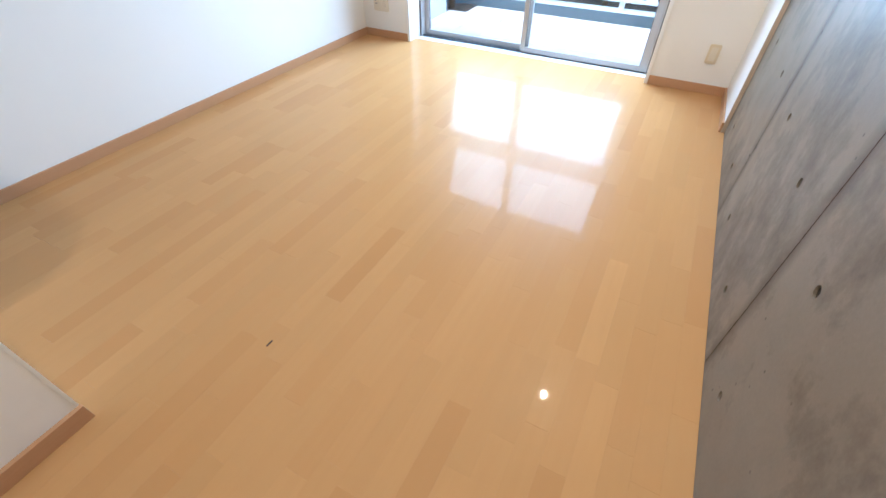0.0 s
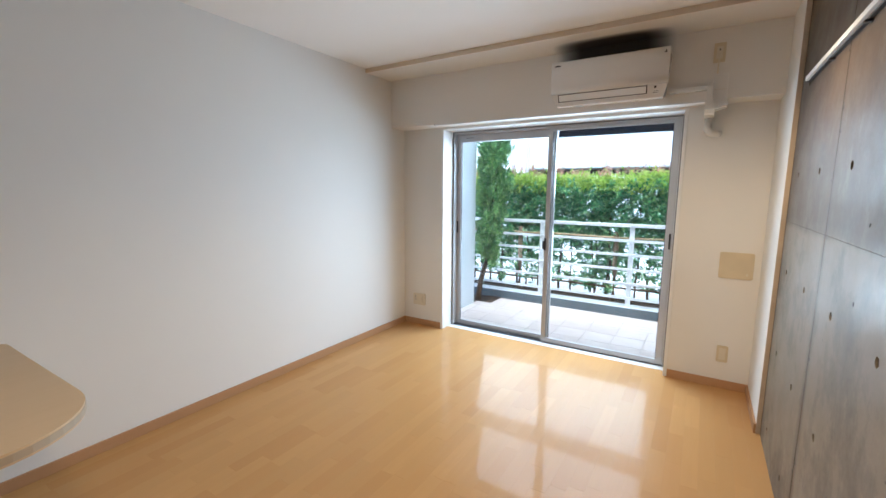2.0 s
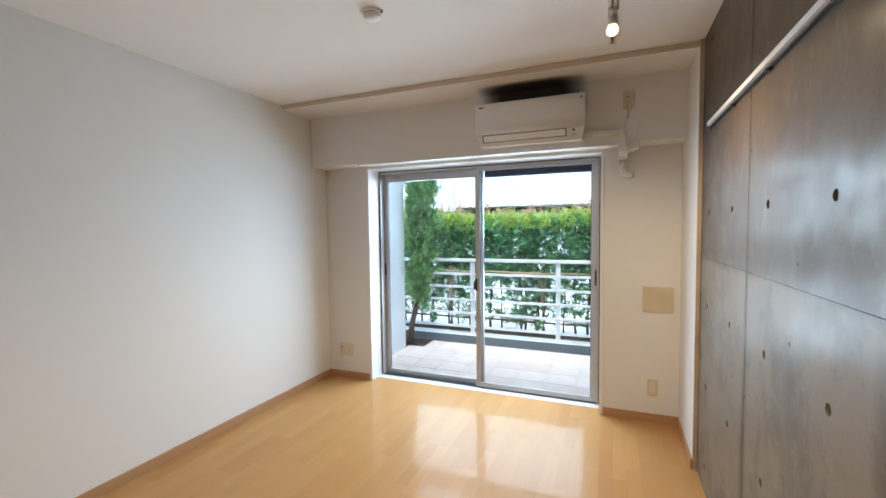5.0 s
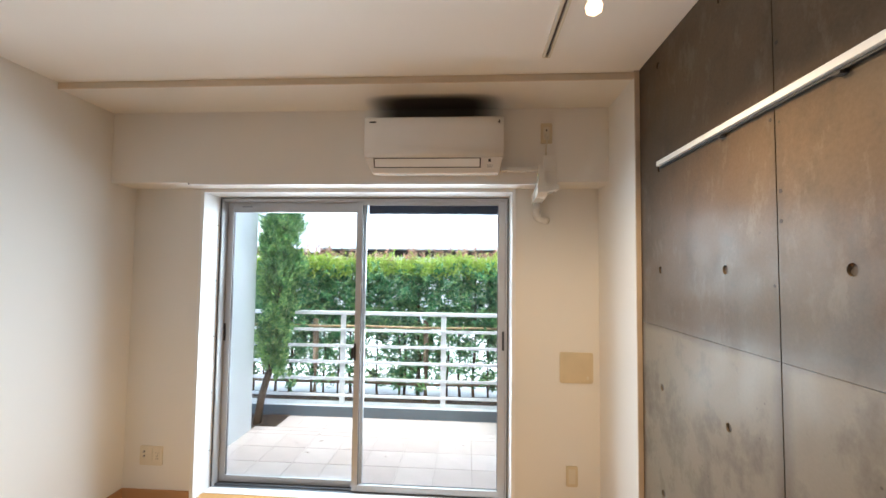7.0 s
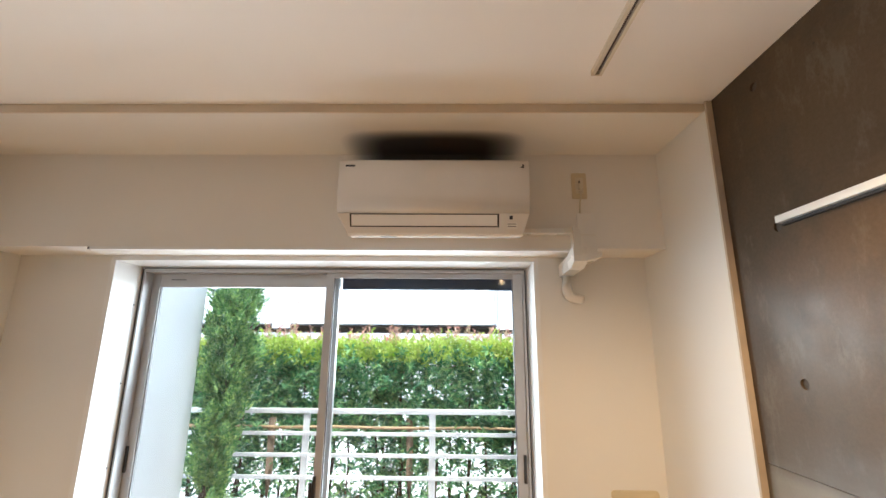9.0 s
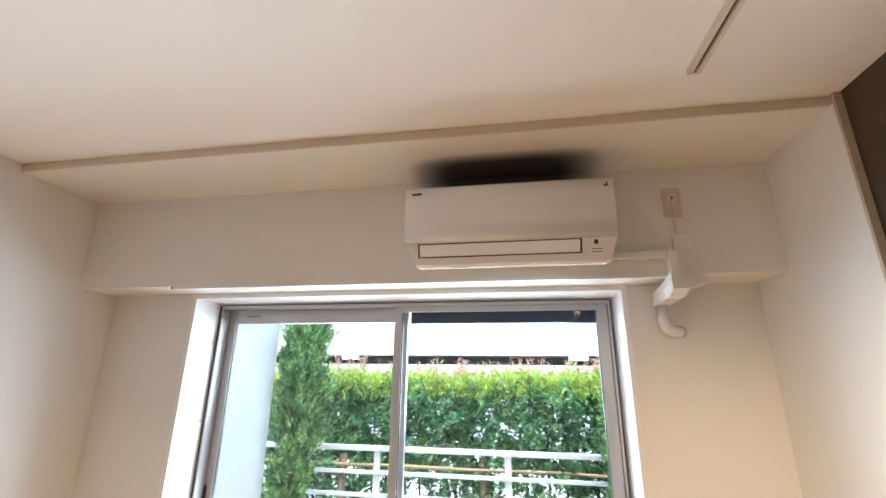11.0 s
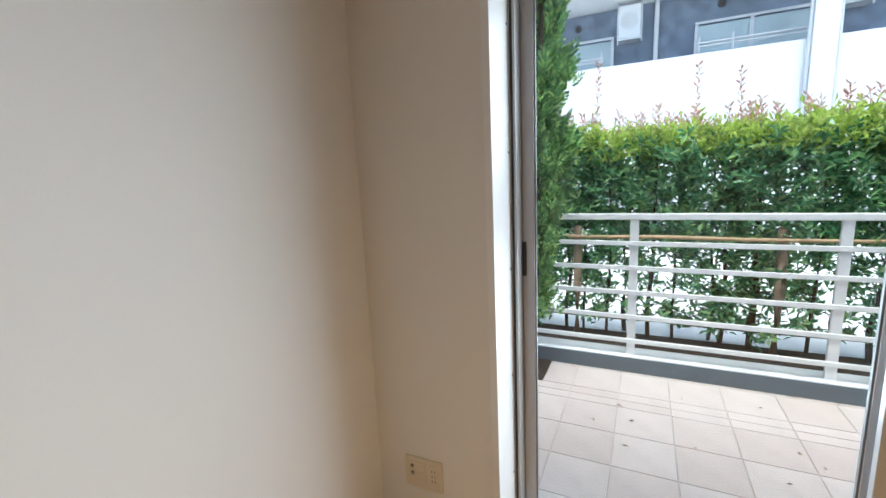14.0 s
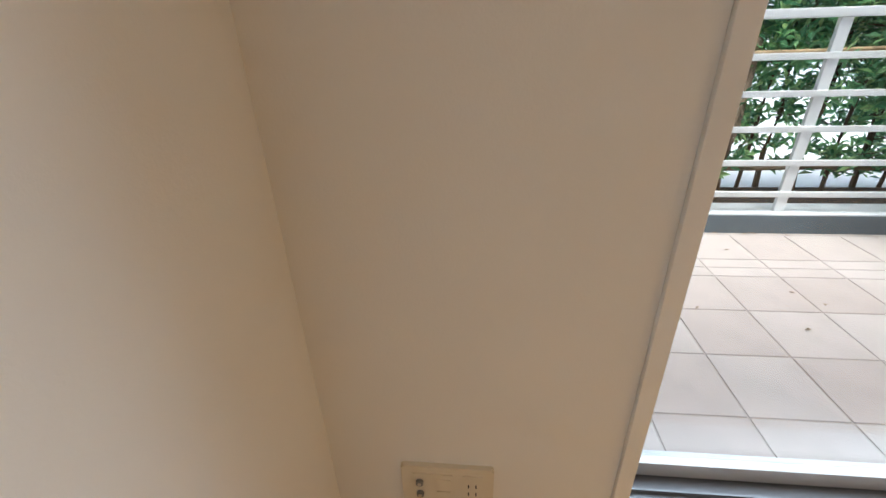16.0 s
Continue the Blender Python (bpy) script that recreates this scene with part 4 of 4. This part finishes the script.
            d = Vector((math.cos(ang), math.sin(ang), 1.1)).normalized()
            red.append((b.lerp(e, f), d, unit(rg, 0.3), rg.uniform(0.04, 0.06), rg.uniform(0.013, 0.020)))
    part("shoots", shoots, RED_LEAF, s)["kind"] = "stuff"
    leaf_mesh("red_shoot_leaves", red, RED_LEAF, s)
    return s


shrubs = [hedge_shrub(k) for k in range(5)]
rg = random.Random(11)
for i in range(17):
    m = pose(-3.75 + i * 0.325 + rg.uniform(-0.04, 0.04), 6.40 + rg.uniform(-0.04, 0.04), rg.uniform(0.0, 0.04), 0, 0, rg.choice((0, 180)) + rg.uniform(-15, 15))
    if i < 5:
        shrubs[i].matrix_basis = m
    else:
        copy_thing(shrubs[(3, 0, 2, 1, 4, 0, 2, 4, 0, 2, 4, 0)[i - 5]], m)

for k, (z, y) in enumerate(((0.815, 6.105), (0.13, 6.26))):
    b = thing("bamboo_pole", "weathered horizontal bamboo pole tied along the hedge", "bamboo pole", "bamboo poles")
    line = [(-4.2 + 0.45 * i, y + 0.006 * math.sin(i * 1.7), z + 0.006 * math.sin(i * 2.3)) for i in range(14)]
    part("culm", tube(line, [0.016 - 0.0003 * i for i in range(14)], 10), BAMBOO if k == 0 else STAKE, b, "", True)
for x in (-3.45, -2.10, -0.790, 0.56):
    st = thing("hedge_stake", "round brown wooden stake supporting the hedge", "stake", "hedge stakes")
    part("post", tube([(x, 6.165, -0.05), (x + 0.004, 6.165, 0.4), (x - 0.003, 6.165, 0.885), (x - 0.003, 6.165, 0.89)], [0.034, 0.033, 0.032, 0.026], 12), STAKE, st, "", True)


def conifer(x, y, height, radius, seed, lean=0.15, base=0.30):
    rg = random.Random(seed)
    c = thing("arborvitae", "slender leaning arborvitae with feathery green foliage", "tree", "terrace corner trees")
    line = [(x - lean, y, TZ - 0.03), (x - lean * 0.8, y, 0.15), (x - lean * 0.25, y + 0.01, 0.55), (x, y + 0.01, 0.95), (x + 0.02, y, 1.6), (x + 0.02, y, height - 0.1)]
    part("trunk", tube(line, [0.042, 0.036, 0.031, 0.026, 0.018, 0.004], 10), BARK, c, "brown leaning trunk", True)
    seeds, twigs = [], bmesh.new()
    clumps = []
    for i in range(int(150 * height / 2.8)):
        z = base + (height - base) * rg.random()
        f = (z - base) / (height - base)
        ang = rg.uniform(0, 2 * math.pi)
        r = radius * (0.62 + 0.50 * min(1, f * 3)) * (1 - 0.5 * f ** 8) * rg.uniform(0.45, 1.06)
        clumps.append((x - lean * max(0, 0.25 - f) * 0.8, ang, r, z, rg.uniform(0.045, 0.085)))
        tube([(clumps[-1][0], y, z - 0.10), (clumps[-1][0] + math.cos(ang) * r * 0.8, y + math.sin(ang) * r * 0.8, z)], [0.005, 0.002], 4, twigs)
    for i in range(int(3700 * height / 2.8)):
        cx, ang, r, z, wide = clumps[i % len(clumps)]
        ang += rg.gauss(0, 0.3)
        rr = max(0.02, r + rg.gauss(-0.02, wide * 0.55))
        p = Vector((cx + math.cos(ang) * rr, y + math.sin(ang) * rr, z + rg.gauss(0, wide)))
        d = (Vector((math.cos(ang) * 0.55, math.sin(ang) * 0.55, 0.85)) + unit(rg) * 0.42).normalized()
        side = d.cross(unit(rg)).normalized()
        nrm = side.cross(d).normalized()
        ln = rg.uniform(0.055, 0.10)
        for k in range(9):
            g = (k // 2) / 4.5
            q = p + d * ln * g
            sd = 0 if k == 8 else (1 if k % 2 else -1)
            dd = (d * 0.8 + side * 0.75 * sd + unit(rg) * 0.15).normalized()
            seeds.append((q, dd, nrm, ln * (0.66 - 0.3 * g), 0.019))
    leaf_mesh("foliage", seeds, SPRAY, c)
    part("twigs", twigs, BARK, c)["kind"] = "stuff"


conifer(-2.275, 5.56, 3.9, 0.172, 3, 0.2, 0.44)
conifer(0.46, 5.56, 1.82, 0.27, 9, 0.1, 0.0)

# dead leaves on the terrace
rg = random.Random(21)
spots = [(-1.7, 4.92), (-1.34, 5.04), (-0.98, 4.9), (-0.88, 5.16), (-1.67, 5.16), (-0.95, 5.59), (-0.82, 5.07), (-1.38, 5.52), (-1.75, 5.33), (-1.86, 5.13)]
spots += [(-1.3, 5.81), (-1.02, 5.80), (-0.91, 5.8), (-0.7, 5.79), (-0.56, 5.78), (-1.75, 5.79), (-0.75, 5.8), (-2.05, 5.78), (-0.1, 5.75), (-0.35, 5.2)]
spots += [(-2.33 + rg.uniform(-0.09, 0.12), 5.60 + rg.uniform(-0.1, 0.12)) for k in range(9)]
for x, y in spots:
    lf = thing("fallen_leaf", "dry brown fallen leaf on the terrace", "leaf", "fallen leaves")
    a = rg.uniform(0, 6.28)
    d = Vector((math.cos(a), math.sin(a), 0.06)).normalized()
    ob = leaf_mesh("blade", [(Vector((x, y, TZ + 0.006)), d, Vector((0.15, 0.1, 1)), rg.uniform(0.024, 0.046), rg.uniform(0.010, 0.017))], DEAD_LEAF, lf)
    del ob["kind"]

# ---- building across the road ----
house = thing("apartment_building", "apartment block, white balcony walls and dark tiled facade", "building")
part("wall", box(-16, 12, 13.3, 13.7, -0.4, 11.0), NAVY, house, "dark blue-grey tiled facade")
# the shaded ground-floor opening, put in as a dark brown sheet
part("ground_floor_recess", box(-16, 12, 13.0, 13.29, -0.4, 2.0), plain("recess_shade", (0.10, 0.075, 0.06), 0.7, vary=0.3, scale=1.5), house, "ground-floor recess, its shade painted dark brown")
for z0 in (2.03, 4.735, 7.44):
    par = part("balcony_parapet", box(-16, 12, 12.0, 12.14, z0, z0 + 1.255, 0.01), PARAPET, house, "white rendered balcony wall")
    part("slab", box(-16, 12, 12.14, 13.3, z0 - 0.02, z0 + 0.14), PARAPET, house)
part("lower_wall", box(-16, 12, 12.05, 12.16, -0.35, 1.80), PARAPET, house, "pale low wall below the balconies")
for x in (-9.6, -4.55, 0.74, 6.0):
    pl = part("pilaster", box(x, x + 0.32, 11.88, 11.998, 1.9, 9.5, 0.01), PARAPET, house, "white pilaster")
    for xx in (x - 0.03, x + 0.35):
        part("drainpipe", cyl((xx, 11.94, 1.9), (xx, 11.94, 9.5), 0.028, n=10), STEEL, pl, "grey drainpipe")
for z0 in (2.17, 4.875):
    for xa, xb in ((-12.4, -10.4), (-8.6, -6.8), (-4.30, -2.385), (-0.78, 1.06), (3.2, 5.1), (7.4, 9.3)):
        w = part("window", box(xa, xb, 13.25, 13.2995, z0 + 0.05, z0 + 1.90), FACADE_GLASS, house, "pale reflecting window")
        for a, b in ((xa - 0.04, xa + 0.02), ((xa + xb) / 2 - 0.03, (xa + xb) / 2 + 0.03), (xb - 0.02, xb + 0.04)):
            part("frame", box(a, b, 13.22, 13.2495, z0, z0 + 1.93), STEEL, w)
        part("frame_head", box(xa - 0.04, xb + 0.04, 13.22, 13.2495, z0 + 1.931, z0 + 1.98), STEEL, w)
    for x in (-12.9, -6.2, -1.52, 2.5, 6.6):
        part("downpipe", cyl((x, 13.2, z0), (x, 13.2, z0 + 2.54), 0.045, n=10), PARAPET, house, "pale downpipe")
    for x in (-11.0, -7.2, -3.10, -0.366, 1.6, 4.6):
        part("vent_cap", cyl((x, 13.25, z0 + 2.27), (x, 13.2995, z0 + 2.27), 0.07, n=14), BLACK_PLASTIC, house)
    for xa, xb in ((-8.6, -6.8), (-4.30, -2.385), (-0.78, 1.06), (3.2, 5.1)):
        hr = part("handrail", cyl((xa - 0.05, 12.5, z0 + 1.40), (xb - 0.1, 12.5, z0 + 1.40), 0.02, n=8), STEEL, house, "thin white balcony handrail")
        part("lower_bar", cyl((xa - 0.05, 12.5, z0 + 1.34), (xb - 0.1, 12.5, z0 + 1.34), 0.014, n=8), STEEL, hr)
        for x in (xa - 0.02, (xa + xb) / 2 - 0.4, xb - 0.14):
            part("handrail_post", cyl((x, 12.5, z0), (x, 12.5, z0 + 1.52), 0.022, n=8), STEEL, hr)


def outdoor_unit(x, z):
    u = thing("outdoor_unit", "white outdoor air-conditioning unit hung on the facade", "outdoor unit", "outdoor units")
    part("casing", box(x, x + 0.42, 12.93, 13.25, z, z + 0.64, 0.02), PARAPET, u)
    part("grille", cyl((x + 0.2, 12.922, z + 0.33), (x + 0.2, 12.9295, z + 0.33), 0.17, n=24), STEEL, u)
    for a in (x - 0.03, x + 0.43):
        part("hanger", box(a, a + 0.025, 12.94, 12.98, z - 0.1, 4.7148), STEEL, u)
    part("shelf", box(x - 0.03, x + 0.455, 12.93, 13.28, z - 0.035, z - 0.001), STEEL, u)


for x in (-7.4, -2.24, 1.35, 5.7):
    outdoor_unit(x, 4.0)

# ---- floors: boards and tiles ----
STRIP = 0.0757
floor = tagged(mesh_ob("floor", box(LEFT, RIGHT, SOUTH, 4.0, -0.2, -0.012), BASE_WOOD), "glossy pale maple strip floor", "floor", "", "structure")
plank_mesh = {}


def plank_shape(length, w=STRIP - 0.0001, h=0.012, c=0.0002):
    """A board lying along y, its top edges slightly eased; 10 faces."""
    v = [(-w / 2, 0, -h), (w / 2, 0, -h), (w / 2, length, -h), (-w / 2, length, -h)]
    v += [(-w / 2, 0, -c), (w / 2, 0, -c), (w / 2, length, -c), (-w / 2, length, -c)]
    v += [(-w / 2 + c, c, 0), (w / 2 - c, c, 0), (w / 2 - c, length - c, 0), (-w / 2 + c, length - c, 0)]
    f = [(8, 9, 10, 11), (4, 5, 9, 8), (5, 6, 10, 9), (6, 7, 11, 10), (7, 4, 8, 11), (0, 1, 5, 4), (1, 2, 6, 5), (2, 3, 7, 6), (3, 0, 4, 7)]
    return v, f


def plank(x, y, length):
    key = round(length, 3)
    if key not in plank_mesh:
        v, f = plank_shape(length - 0.0002)
        me = bpy.data.meshes.new("plank")
        me.from_pydata(v, [], f)
        me.materials.append(FLOOR_WOOD)
        plank_mesh[key] = me
    ob = new("plank", plank_mesh[key])
    ob.parent = floor
    ob.location = (x, y, 0)


rg = random.Random(4)
lengths = (0.30, 0.38, 0.455, 0.53, 0.606)
rest_v, rest_f = [], []
FRONT = 0.58
x = LEFT + STRIP / 2
while x < RIGHT:
    y = SOUTH
    first = rg.choice((0.1, 0.16, 0.22, 0.3, 0.36, 0.42, 0.5))
    while y < 4.0 - 1e-4:
        ln = first if y == SOUTH else rg.choice(lengths)
        if 4.0 - (y + ln) < 0.15:
            ln = 4.0 - y
        if y >= FRONT:
            plank(x, y, ln)
        else:
            v, f = plank_shape(ln - 0.0002)
            k = len(rest_v)
            rest_v += [(a + x, b + y, c) for a, b, c in v]
            rest_f += [tuple(k + i for i in q) for q in f]
        y += ln
    x += STRIP
me = bpy.data.meshes.new("planks_behind")
me.from_pydata(rest_v, [], rest_f)
me.materials.append(FLOOR_REST)
ob = new("planks_behind", me)
ob.parent = floor
ob["kind"] = "stuff"

part("scratch", box(-0.795, -0.789, 0.925, 0.952, 0.0002, 0.0008), DARK, floor, "small dark nick in the boards")
TILE = make_tile()
terrace = tagged(mesh_ob("terrace_floor", box(-2.452, 1.9, 4.2, 5.826, -0.5, TZ - 0.004), GROUT), "pale pink square terrace tiles with grey joints", "terrace", "", "structure")
tile_mesh = {}


def tile(x0, x1, y0, y1):
    g, h, c = 0.003, 0.012, 0.0015
    w, d = round(x1 - x0 - 2 * g, 3), round(y1 - y0 - 2 * g, 3)
    if (w, d) not in tile_mesh:
        v = [(0, 0, -h), (w, 0, -h), (w, d, -h), (0, d, -h), (0, 0, -c), (w, 0, -c), (w, d, -c), (0, d, -c), (c, c, 0), (w - c, c, 0), (w - c, d - c, 0), (c, d - c, 0)]
        f = [(8, 9, 10, 11), (4, 5, 9, 8), (5, 6, 10, 9), (6, 7, 11, 10), (7, 4, 8, 11), (0, 1, 5, 4), (1, 2, 6, 5), (2, 3, 7, 6), (3, 0, 4, 7)]
        me = bpy.data.meshes.new("tile")
        me.from_pydata(v, [], f)
        me.materials.append(TILE)
        tile_mesh[(w, d)] = me
    ob = new("tile", tile_mesh[(w, d)])
    ob.parent = terrace
    ob.location = (x0 + g, y0 + g, TZ)


ys = [4.238, 4.452, 4.740, 5.028, 5.316, 5.402, 5.490, 5.790]
xs = [-1.445 + 0.2955 * k for k in range(-4, 12)]
for xa, xb in zip(xs, xs[1:]):
    xa, xb = max(xa, -2.450), min(xb, 1.898)
    for ya, yb in zip(ys, ys[1:]):
        if xb - xa < 0.05 or (xb < -2.2 and yb > 5.495):
            continue
        tile(xa, xb, ya, yb)
